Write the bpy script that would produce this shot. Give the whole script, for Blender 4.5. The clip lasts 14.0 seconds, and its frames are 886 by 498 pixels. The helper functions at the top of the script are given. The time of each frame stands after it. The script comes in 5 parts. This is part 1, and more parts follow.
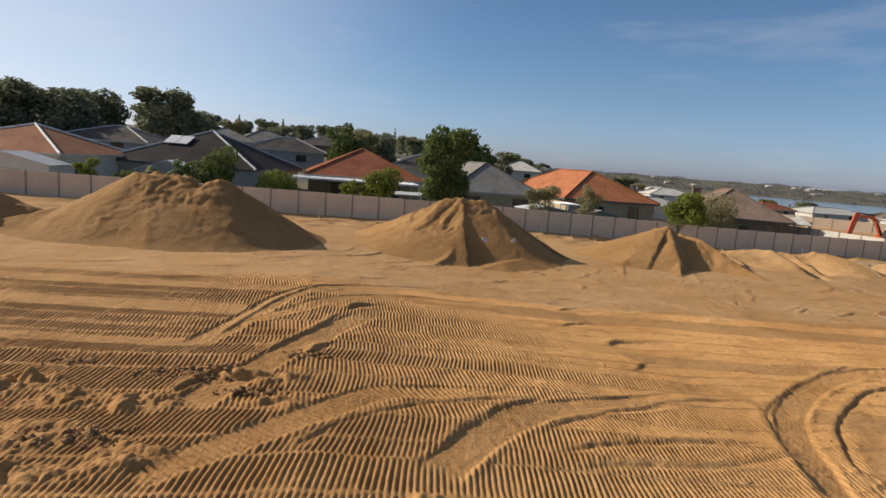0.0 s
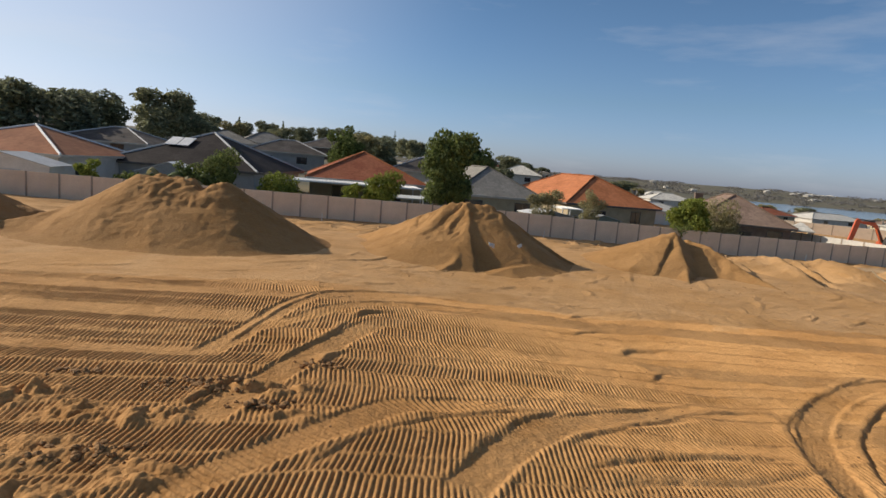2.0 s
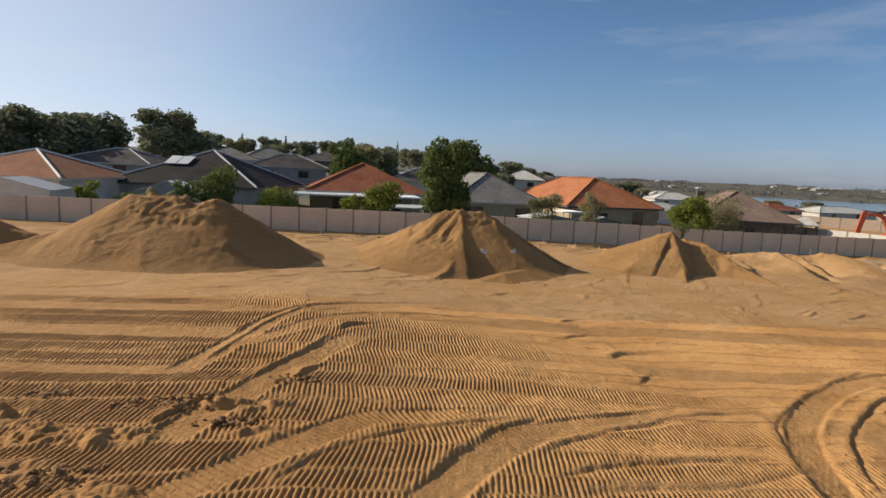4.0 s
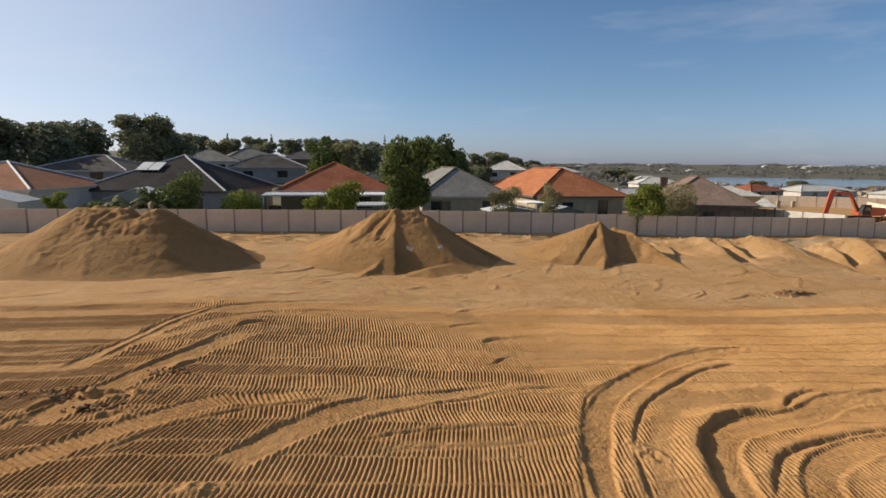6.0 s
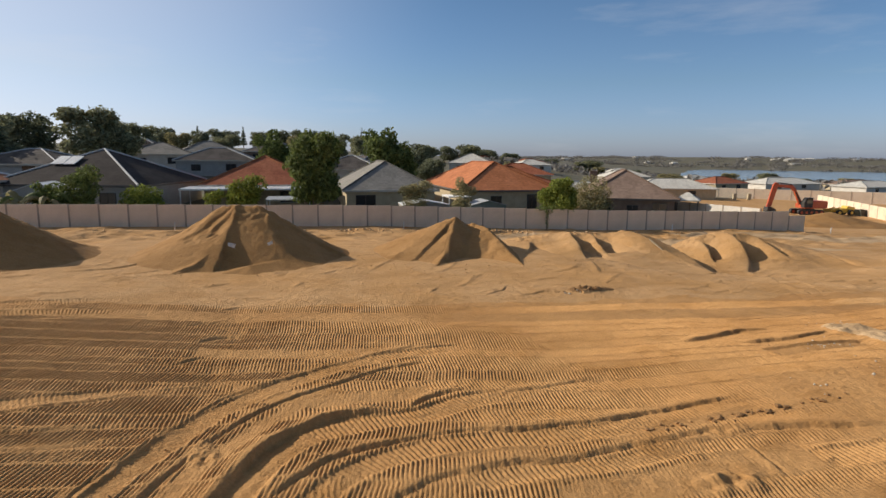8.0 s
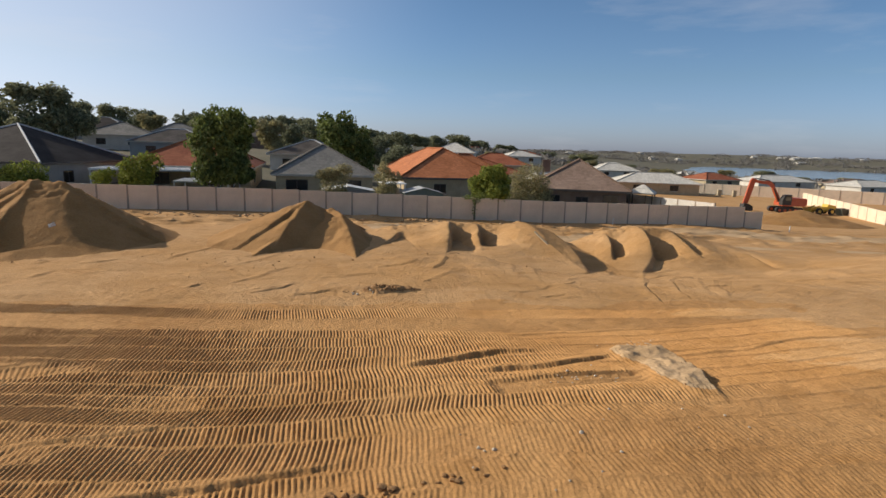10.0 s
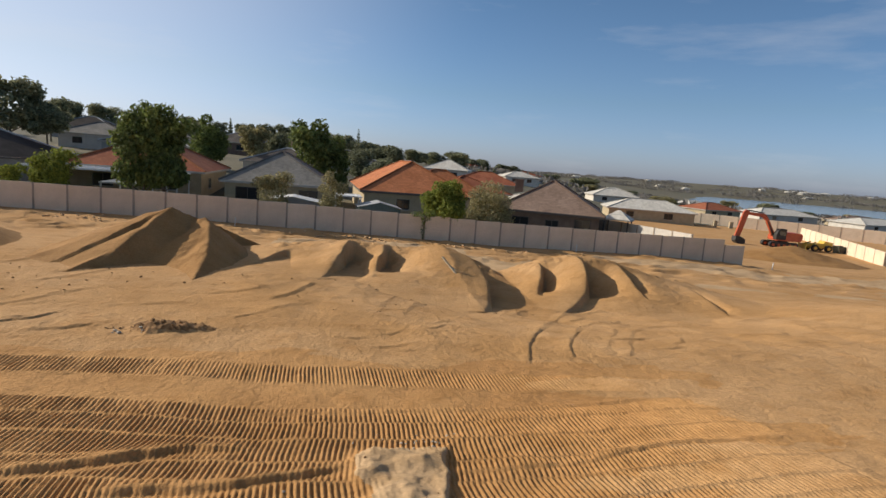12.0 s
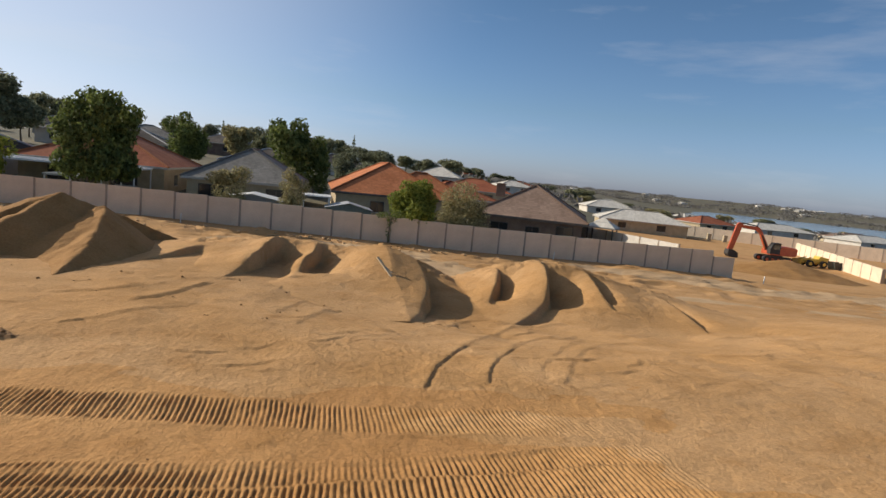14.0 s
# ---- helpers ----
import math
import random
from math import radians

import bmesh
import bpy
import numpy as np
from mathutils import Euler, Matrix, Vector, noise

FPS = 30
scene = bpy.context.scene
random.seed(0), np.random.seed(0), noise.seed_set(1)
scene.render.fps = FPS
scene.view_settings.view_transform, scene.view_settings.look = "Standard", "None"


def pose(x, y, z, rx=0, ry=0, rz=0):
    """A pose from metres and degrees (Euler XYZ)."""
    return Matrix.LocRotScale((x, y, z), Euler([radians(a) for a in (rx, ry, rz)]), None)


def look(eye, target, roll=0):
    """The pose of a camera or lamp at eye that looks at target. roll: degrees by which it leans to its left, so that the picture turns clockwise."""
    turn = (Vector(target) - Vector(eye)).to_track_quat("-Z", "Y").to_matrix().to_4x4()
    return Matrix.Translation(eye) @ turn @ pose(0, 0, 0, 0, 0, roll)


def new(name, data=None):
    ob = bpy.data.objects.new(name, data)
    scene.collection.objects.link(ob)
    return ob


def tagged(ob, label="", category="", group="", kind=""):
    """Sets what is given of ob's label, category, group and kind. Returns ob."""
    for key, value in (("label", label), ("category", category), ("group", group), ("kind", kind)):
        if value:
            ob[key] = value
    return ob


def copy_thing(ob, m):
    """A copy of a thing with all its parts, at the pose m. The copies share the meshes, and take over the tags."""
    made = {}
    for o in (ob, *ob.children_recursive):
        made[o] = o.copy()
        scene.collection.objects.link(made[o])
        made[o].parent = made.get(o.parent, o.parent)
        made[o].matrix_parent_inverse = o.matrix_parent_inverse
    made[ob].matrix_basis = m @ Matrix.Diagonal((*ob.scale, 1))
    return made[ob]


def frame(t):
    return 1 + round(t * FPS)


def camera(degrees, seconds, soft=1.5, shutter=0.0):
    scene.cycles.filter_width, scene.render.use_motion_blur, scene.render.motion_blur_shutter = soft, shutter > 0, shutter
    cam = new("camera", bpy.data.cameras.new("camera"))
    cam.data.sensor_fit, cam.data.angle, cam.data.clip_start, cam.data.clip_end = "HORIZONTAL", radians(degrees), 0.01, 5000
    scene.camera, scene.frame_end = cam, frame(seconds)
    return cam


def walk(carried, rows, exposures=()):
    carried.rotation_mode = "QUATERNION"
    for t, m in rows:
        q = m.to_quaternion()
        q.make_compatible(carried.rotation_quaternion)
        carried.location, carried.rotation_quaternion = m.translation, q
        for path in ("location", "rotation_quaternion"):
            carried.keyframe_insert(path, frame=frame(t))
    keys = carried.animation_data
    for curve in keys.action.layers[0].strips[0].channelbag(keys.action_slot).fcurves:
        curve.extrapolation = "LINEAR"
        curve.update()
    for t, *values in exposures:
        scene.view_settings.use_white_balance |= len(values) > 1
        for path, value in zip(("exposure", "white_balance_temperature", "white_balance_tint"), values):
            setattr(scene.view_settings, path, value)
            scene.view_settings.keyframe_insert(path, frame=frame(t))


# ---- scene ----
cam = camera(75.0, 14.0)
PATH = [
    (0, (2.05, -2.565, 6.024), (2.484, -0.636, 5.725), 4.5),
    (0.5, (2.016, -2.558, 6.053), (2.445, -0.627, 5.76), 4.3),
    (1, (1.994, -2.542, 6.078), (2.418, -0.61, 5.786), 4.3),
    (1.5, (1.9, -2.402, 6.059), (2.331, -0.47, 5.77), 4.6),
    (2, (1.802, -2.221, 6.041), (2.24, -0.291, 5.753), 4.9),
    (4.5, (2.864, -2.295, 6.088), (3.275, -0.355, 5.829), 2.3),
    (5, (3.434, -3.05, 6.306), (3.857, -1.113, 6.043), 2.4),
    (5.5, (4.077, -3.801, 6.455), (4.502, -1.866, 6.179), 1.5),
    (6, (5.001, -4.527, 6.623), (5.427, -2.595, 6.333), 0.5),
    (6.5, (6.451, -5.17, 6.754), (6.88, -3.238, 6.464), 0.2),
    (7, (8.481, -5.44, 6.743), (8.904, -3.507, 6.456), -0.0),
    (7.5, (10.382, -5.741, 6.775), (10.82, -3.813, 6.473), 0.1),
    (8, (12.23, -6.112, 6.841), (12.693, -4.192, 6.526), 0.5),
    (8.5, (14.261, -5.784, 6.692), (14.749, -3.872, 6.362), 0.7),
    (9, (16.464, -5.19, 6.473), (16.956, -3.283, 6.122), 0.6),
    (9.2, (17.373, -4.859, 6.376), (17.858, -2.952, 6.017), 0.7),
    (11.3, (24.442, -2.092, 6.185), (24.854, -0.157, 5.886), 3.9),
    (11.5, (24.993, -1.753, 6.175), (25.41, 0.181, 5.882), 4.2),
    (12, (26.177, -0.399, 6.082), (26.609, 1.533, 5.797), 4.5),
    (12.5, (27.242, 0.724, 5.947), (27.646, 2.662, 5.666), 4.5),
    (13, (28.051, 0.952, 5.859), (28.438, 2.893, 5.576), 5.2),
    (13.5, (28.711, 1.29, 5.727), (29.087, 3.234, 5.446), 5.9),
    (14, (29.082, 2.237, 5.47), (29.522, 4.172, 5.218), 5.8),
]
walk(cam, [(t, look(eye, target, roll)) for t, eye, target, roll in PATH], [(0, 0.0, 6500, 12), (14, 0.0, 6500, 12)])

# ---- light ----
sun_dir = Vector((-0.872 * math.cos(radians(26)), 0.489 * math.cos(radians(26)), math.sin(radians(26)))).normalized()
world = bpy.data.worlds.new("sky")
scene.world = world
world.use_nodes = True
wn, wl = world.node_tree.nodes, world.node_tree.links
sky = wn.new("ShaderNodeTexSky")
sky.sky_type = "NISHITA"
sky.sun_disc = False
sky.sun_elevation = math.asin(sun_dir.z)
sky.sun_rotation = math.atan2(sun_dir.x, sun_dir.y)
sky.altitude, sky.air_density, sky.dust_density, sky.ozone_density = 20, 1.1, 0.7, 2.2
wn["Background"].inputs["Strength"].default_value = 0.08
# thin high cirrus, drawn out along one wind
wtc, wmp = wn.new("ShaderNodeTexCoord"), wn.new("ShaderNodeMapping")
wmp.inputs["Scale"].default_value = (1.2, 1.2, 7.0)
wmp.inputs["Rotation"].default_value = (0.0, 0.12, 0.3)
wl.new(wtc.outputs["Generated"], wmp.inputs["Vector"])
wno = wn.new("ShaderNodeTexNoise")
wno.inputs["Scale"].default_value, wno.inputs["Detail"].default_value, wno.inputs["Roughness"].default_value = 2.3, 7.0, 0.6
wl.new(wmp.outputs[0], wno.inputs["Vector"])
wra = wn.new("ShaderNodeValToRGB")
wra.color_ramp.elements[0].position, wra.color_ramp.elements[0].color = 0.55, (0, 0, 0, 1)
wra.color_ramp.elements[1].position, wra.color_ramp.elements[1].color = 0.85, (0.30, 0.30, 0.30, 1)
wl.new(wno.outputs["Fac"], wra.inputs["Fac"])
wmx = wn.new("ShaderNodeMix")
wmx.data_type = "RGBA"
wtint = wn.new("ShaderNodeMix")
wtint.data_type, wtint.blend_type = "RGBA", "MULTIPLY"
wtint.inputs[0].default_value = 1.0
wsep = wn.new("ShaderNodeSeparateXYZ")
wl.new(wtc.outputs["Generated"], wsep.inputs[0])
wgr = wn.new("ShaderNodeValToRGB")
wgr.color_ramp.elements[0].position, wgr.color_ramp.elements[0].color = 0.0, (0.95, 1.16, 2.0, 1)
wgr.color_ramp.elements[1].position, wgr.color_ramp.elements[1].color = 0.35, (0.70, 0.92, 1.08, 1)
for pos, tint in ((0.12, (0.84, 1.04, 1.36, 1)), (0.75, (0.34, 0.46, 0.58, 1))):
    wgr.color_ramp.elements.new(pos).color = tint
wl.new(wsep.outputs[2], wgr.inputs["Fac"])
wl.new(wgr.outputs["Color"], wtint.inputs[7])
wl.new(sky.outputs[0], wtint.inputs[6])
wl.new(wra.outputs["Color"], wmx.inputs[0])
wl.new(wtint.outputs[2], wmx.inputs[6])
wmx.inputs[7].default_value = (8.2, 8.4, 8.8, 1)
# pale haze that thickens towards the sun
wdot, whz, wgl = wn.new("ShaderNodeVectorMath"), wn.new("ShaderNodeMapRange"), wn.new("ShaderNodeMix")
wdot.operation = "DOT_PRODUCT"
wdot.inputs[1].default_value = sun_dir
wl.new(wtc.outputs["Generated"], wdot.inputs[0])
whz.interpolation_type = "SMOOTHSTEP"
whz.inputs["From Min"].default_value, whz.inputs["From Max"].default_value, whz.inputs["To Max"].default_value = 0.30, 0.98, 0.62
wl.new(wdot.outputs["Value"], whz.inputs["Value"])
wgl.data_type = "RGBA"
wl.new(whz.outputs[0], wgl.inputs[0])
wl.new(wmx.outputs[2], wgl.inputs[6])
wgl.inputs[7].default_value = (9.6, 9.8, 10.4, 1)
wl.new(wgl.outputs[2], wn["Background"].inputs["Color"])
sun = new("sun", bpy.data.lights.new("sun", "SUN"))
sun.data.energy, sun.data.angle, sun.data.color = 4.8, radians(0.55), (1.0, 0.905, 0.75)
sun.matrix_world = look((0, 0, 60), tuple(Vector((0, 0, 60)) - sun_dir))


# ---- materials ----
def shader(name, rough=0.8, metal=0.0):
    m = bpy.data.materials.new(name)
    m.use_nodes = True
    n, l = m.node_tree.nodes, m.node_tree.links
    b = n["Principled BSDF"]
    b.inputs["Roughness"].default_value, b.inputs["Metallic"].default_value = rough, metal
    return m, n, l, b


def coords(n, l, scale=(1, 1, 1), kind="Object"):
    tc, mp = n.new("ShaderNodeTexCoord"), n.new("ShaderNodeMapping")
    mp.inputs["Scale"].default_value = scale
    l.new(tc.outputs[kind], mp.inputs["Vector"])
    return mp.outputs["Vector"]


def noise_tex(n, l, vec, scale, detail=4.0, rough=0.55):
    t = n.new("ShaderNodeTexNoise")
    t.inputs["Scale"].default_value, t.inputs["Detail"].default_value, t.inputs["Roughness"].default_value = scale, detail, rough
    l.new(vec, t.inputs["Vector"])
    return t.outputs["Fac"]


def ramp(n, l, fac, stops):
    r = n.new("ShaderNodeValToRGB")
    e = r.color_ramp.elements
    while len(e) < len(stops):
        e.new(0.5)
    for el, (p, c) in zip(e, stops):
        el.position, el.color = p, (*c, 1) if len(c) == 3 else c
    l.new(fac, r.inputs["Fac"])
    return r.outputs["Color"]


def blend(n, l, fac, a, b, mode="MIX"):
    m = n.new("ShaderNodeMix")
    m.data_type, m.blend_type = "RGBA", mode
    for sock, v in ((m.inputs[0], fac), (m.inputs[6], a), (m.inputs[7], b)):
        if hasattr(v, "is_output"):
            l.new(v, sock)
        else:
            sock.default_value = v if isinstance(v, float) else (*v, 1)
    return m.outputs[2]


def bump(n, l, b, height, strength=0.4, dist=0.02):
    k = n.new("ShaderNodeBump")
    k.inputs["Strength"].default_value, k.inputs["Distance"].default_value = strength, dist
    l.new(height, k.inputs["Height"])
    l.new(k.outputs["Normal"], b.inputs["Normal"])


def mottled(name, c1, c2, scale=3.0, rough=0.8, metal=0.0, grain=40.0, relief=0.3, dist=0.01, kind="Object", vary=0.0):
    """A surface of two near colours, mottled at two scales, with fine relief."""
    m, n, l, b = shader(name, rough, metal)
    v = coords(n, l, kind=kind)
    big, fine = noise_tex(n, l, v, scale), noise_tex(n, l, v, grain, 3.0)
    col = ramp(n, l, big, [(0.35, c1), (0.65, c2)])
    dark = ramp(n, l, fine, [(0.3, (0.78, 0.78, 0.78)), (0.7, (1.1, 1.1, 1.1))])
    col = blend(n, l, 1.0, col, dark, "MULTIPLY")
    if vary:
        oi = n.new("ShaderNodeObjectInfo")
        col = blend(n, l, 1.0, col, ramp(n, l, oi.outputs["Random"], [(0, (1 - vary,) * 3), (1, (1 + vary,) * 3)]), "MULTIPLY")
    l.new(col, b.inputs["Base Color"])
    if relief:
        bump(n, l, b, fine, relief, dist)
    return m


def sand_material(name, pale, mid, deep, relief=0.55):
    m, n, l, b = shader(name, 0.95)
    b.inputs["Specular IOR Level"].default_value = 0.15
    v = coords(n, l)
    big, med, fine = noise_tex(n, l, v, 0.16, 5), noise_tex(n, l, v, 1.3, 6, 0.65), noise_tex(n, l, v, 16.0, 5, 0.7)
    col = ramp(n, l, big, [(0.36, mid), (0.5, pale), (0.66, mid)])
    col = blend(n, l, ramp(n, l, med, [(0.52, (0, 0, 0)), (0.74, (0.75, 0.75, 0.75))]), col, deep)
    col = blend(n, l, 1.0, col, ramp(n, l, fine, [(0.3, (0.78, 0.76, 0.73)), (0.7, (1.1, 1.1, 1.1))]), "MULTIPLY")
    drift = noise_tex(n, l, coords(n, l, (0.5, 1.3, 1.0)), 0.7, 5, 0.6)
    col = blend(n, l, 1.0, col, ramp(n, l, drift, [(0.35, (0.9, 0.88, 0.84)), (0.5, (1.0, 1.0, 1.0)), (0.68, (1.06, 1.06, 1.07))]), "MULTIPLY")
    l.new(col, b.inputs["Base Color"])
    streak = noise_tex(n, l, coords(n, l, (0.9, 3.2, 1.0)), 2.4, 6, 0.7)
    pit = noise_tex(n, l, v, 5.0, 6, 0.75)
    rut = n.new("ShaderNodeMath")
    rut.operation = "MULTIPLY_ADD"
    rut.inputs[1].default_value = 1.6
    l.new(pit, rut.inputs[0])
    l.new(streak, rut.inputs[2])
    soil = n.new("ShaderNodeMath")
    soil.operation = "MULTIPLY_ADD"
    soil.inputs[1].default_value = 0.5
    l.new(fine, soil.inputs[0])
    l.new(rut.outputs[0], soil.inputs[2])
    add = n.new("ShaderNodeMath")
    add.operation = "MULTIPLY_ADD"
    add.inputs[1].default_value = 2.0
    l.new(med, add.inputs[0])
    l.new(soil.outputs[0], add.inputs[2])
    bump(n, l, b, add.outputs[0], relief, 0.038)
    return m


def tile_roof(name, c1, c2, course=0.32):
    """Roof tiles: courses by height, rounded rolls along each course."""
    m, n, l, b = shader(name, 0.85)
    b.inputs["Specular IOR Level"].default_value = 0.12
    g = n.new("ShaderNodeTexCoord")
    sep = n.new("ShaderNodeSeparateXYZ")
    l.new(g.outputs["UV"], sep.inputs[0])

    def saw(sock, size):
        d = n.new("ShaderNodeMath")
        d.operation = "DIVIDE"
        d.inputs[1].default_value = size
        l.new(sock, d.inputs[0])
        f = n.new("ShaderNodeMath")
        f.operation = "FRACT"
        l.new(d.outputs[0], f.inputs[0])
        return f.outputs[0], d.outputs[0]

    row, rowd = saw(sep.outputs[1], course)
    roll, _ = saw(sep.outputs[0], 0.30)
    tent = n.new("ShaderNodeMath")
    tent.operation = "PINGPONG"
    tent.inputs[1].default_value = 0.5
    l.new(roll, tent.inputs[0])
    half = n.new("ShaderNodeMath")
    half.operation = "MULTIPLY"
    half.inputs[1].default_value = 0.45
    l.new(tent.outputs[0], half.inputs[0])
    h = n.new("ShaderNodeMath")
    h.operation = "MULTIPLY_ADD"
    h.inputs[1].default_value = -1.0
    l.new(row, h.inputs[0])
    l.new(half.outputs[0], h.inputs[2])
    bump(n, l, b, h.outputs[0], 0.45, 0.03)
    v = coords(n, l)
    col = ramp(n, l, noise_tex(n, l, v, 0.5, 4), [(0.35, c1), (0.68, c2)])
    fl = n.new("ShaderNodeVectorMath")
    fl.operation = "FLOOR"
    sc = n.new("ShaderNodeVectorMath")
    sc.operation = "MULTIPLY"
    sc.inputs[1].default_value = (1 / 0.30, 1 / course, 1)
    l.new(g.outputs["UV"], sc.inputs[0])
    l.new(sc.outputs[0], fl.inputs[0])
    wn_ = n.new("ShaderNodeTexWhiteNoise")
    wn_.noise_dimensions = "2D"
    l.new(fl.outputs[0], wn_.inputs["Vector"])
    col = blend(n, l, 1.0, col, ramp(n, l, wn_.outputs["Value"], [(0, (0.86, 0.86, 0.86)), (1, (1.1, 1.1, 1.1))]), "MULTIPLY")
    # shade line at each course's lap, painted into the tile colour
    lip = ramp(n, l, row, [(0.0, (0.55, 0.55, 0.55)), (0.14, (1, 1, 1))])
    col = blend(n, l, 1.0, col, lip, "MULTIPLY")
    l.new(col, b.inputs["Base Color"])
    return m


def leafy(name, dark, light):
    m, n, l, b = shader(name, 0.7)
    oi = n.new("ShaderNodeNewGeometry")
    col = ramp(n, l, oi.outputs["Random Per Island"], [(0.0, dark), (0.6, light), (1.0, tuple(min(1, c * 1.35) for c in light))])
    l.new(col, b.inputs["Base Color"])
    b.inputs["Specular IOR Level"].default_value = 0.25
    tr = n.new("ShaderNodeBsdfTranslucent")
    l.new(col, tr.inputs["Color"])
    mx = n.new("ShaderNodeMixShader")
    mx.inputs[0].default_value = 0.35
    l.new(b.outputs[0], mx.inputs[1])
    l.new(tr.outputs[0], mx.inputs[2])
    l.new(mx.outputs[0], n["Material Output"].inputs["Surface"])
    return m


SAND = sand_material("site_sand", (0.573, 0.346, 0.162), (0.527, 0.301, 0.124), (0.449, 0.240, 0.088), 0.6)
DAMP_SAND = sand_material("damp_worked_sand", (0.554, 0.308, 0.122), (0.476, 0.253, 0.095), (0.392, 0.197, 0.063))
PILE_SAND = sand_material("heap_sand", (0.416, 0.234, 0.095), (0.361, 0.197, 0.074), (0.287, 0.148, 0.051))
PALE_SAND = sand_material("limestone_sand", (0.588, 0.415, 0.247), (0.529, 0.355, 0.193), (0.461, 0.287, 0.133))
CLOD = mottled("damp_clod", (0.23, 0.12, 0.042), (0.36, 0.195, 0.075), 6, 0.95, grain=30, relief=0.8, dist=0.03)
RUBBLE = mottled("limestone_rubble", (0.48, 0.40, 0.29), (0.62, 0.54, 0.42), 5, 0.9, grain=25, relief=0.5)
SCRUB = mottled("scrub_ground", (0.08, 0.08, 0.045), (0.16, 0.135, 0.08), 0.05, 0.95, grain=0.8, relief=0.0)
FENCE = mottled("fence_panel", (0.76, 0.61, 0.44), (0.85, 0.69, 0.51), 0.9, 0.9, grain=22, relief=0.5, dist=0.015, vary=0.06)
FENCE_CAP = mottled("fence_cap", (0.36, 0.29, 0.22), (0.45, 0.36, 0.27), 1.5, 0.9, grain=25, relief=0.3)
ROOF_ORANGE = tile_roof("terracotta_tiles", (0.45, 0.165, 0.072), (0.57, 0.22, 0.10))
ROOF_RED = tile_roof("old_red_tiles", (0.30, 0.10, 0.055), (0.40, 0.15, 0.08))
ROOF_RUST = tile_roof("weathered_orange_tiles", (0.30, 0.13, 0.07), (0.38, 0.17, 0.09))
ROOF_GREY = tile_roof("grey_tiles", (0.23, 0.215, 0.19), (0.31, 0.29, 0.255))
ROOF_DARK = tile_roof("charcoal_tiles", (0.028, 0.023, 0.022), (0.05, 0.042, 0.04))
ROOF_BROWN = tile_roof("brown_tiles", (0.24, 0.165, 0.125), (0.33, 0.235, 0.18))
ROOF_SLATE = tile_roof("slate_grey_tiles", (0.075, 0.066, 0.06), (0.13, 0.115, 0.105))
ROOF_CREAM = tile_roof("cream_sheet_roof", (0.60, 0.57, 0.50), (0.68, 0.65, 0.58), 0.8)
BRICK_CREAM = mottled("cream_brick", (0.44, 0.35, 0.22), (0.52, 0.42, 0.27), 1.2, 0.9, grain=12, relief=0.3)
BRICK_BROWN = mottled("brown_brick", (0.16, 0.11, 0.085), (0.22, 0.16, 0.12), 1.2, 0.9, grain=12, relief=0.3)
RENDER_WHITE = mottled("white_render", (0.60, 0.55, 0.47), (0.70, 0.65, 0.57), 0.8, 0.85, grain=14, relief=0.15)
RENDER_GREY = mottled("grey_render", (0.36, 0.34, 0.31), (0.43, 0.41, 0.38), 0.8, 0.85, grain=14, relief=0.15)
WHITE_METAL = mottled("white_steel_sheet", (0.72, 0.72, 0.70), (0.8, 0.8, 0.78), 0.7, 0.45, grain=6, relief=0.0)
GREY_METAL = mottled("grey_steel_sheet", (0.42, 0.43, 0.43), (0.5, 0.51, 0.51), 0.7, 0.5, grain=6, relief=0.0)
GREEN_METAL = mottled("green_steel_sheet", (0.16, 0.20, 0.17), (0.21, 0.25, 0.22), 0.7, 0.5, grain=6, relief=0.0)
FASCIA = mottled("fascia_paint", (0.5, 0.45, 0.38), (0.58, 0.52, 0.44), 2, 0.6, grain=10, relief=0.0)
DARK_FASCIA = mottled("dark_fascia_paint", (0.10, 0.085, 0.075), (0.14, 0.12, 0.10), 2, 0.6, grain=10, relief=0.0)
FRAME_DARK = mottled("window_frame_paint", (0.05, 0.045, 0.04), (0.08, 0.07, 0.065), 4, 0.5, grain=20, relief=0.0)
FRAME_WHITE = mottled("white_frame_paint", (0.7, 0.7, 0.68), (0.78, 0.78, 0.76), 4, 0.5, grain=20, relief=0.0)
TIMBER = mottled("pale_timber", (0.52, 0.40, 0.24), (0.62, 0.5, 0.32), 4, 0.7, grain=30, relief=0.2)
BARK = mottled("bark", (0.11, 0.085, 0.06), (0.19, 0.15, 0.11), 4, 0.95, grain=18, relief=0.9, dist=0.04)
LEAF_GREEN = leafy("garden_leaf", (0.06, 0.085, 0.025), (0.165, 0.2, 0.06))
LEAF_LIME = leafy("lime_leaf", (0.09, 0.12, 0.02), (0.25, 0.28, 0.055))
LEAF_GUM = leafy("gum_leaf", (0.12, 0.13, 0.075), (0.29, 0.29, 0.165))
LEAF_OLIVE = leafy("olive_leaf", (0.19, 0.17, 0.08), (0.37, 0.33, 0.17))
# distance haze is mixed into this leaf colour as grey
LEAF_SHORE_HAZED = leafy("hazed_shore_leaf", (0.15, 0.14, 0.125), (0.225, 0.21, 0.19))
LEAF_DARK = leafy("dark_leaf", (0.10, 0.11, 0.068), (0.235, 0.245, 0.145))
STEEL_ORANGE = mottled("orange_machine_paint", (0.50, 0.09, 0.03), (0.60, 0.12, 0.04), 1.5, 0.45, grain=10, relief=0.05)
STEEL_YELLOW = mottled("yellow_machine_paint", (0.62, 0.40, 0.04), (0.7, 0.46, 0.06), 1.5, 0.45, grain=10, relief=0.05)
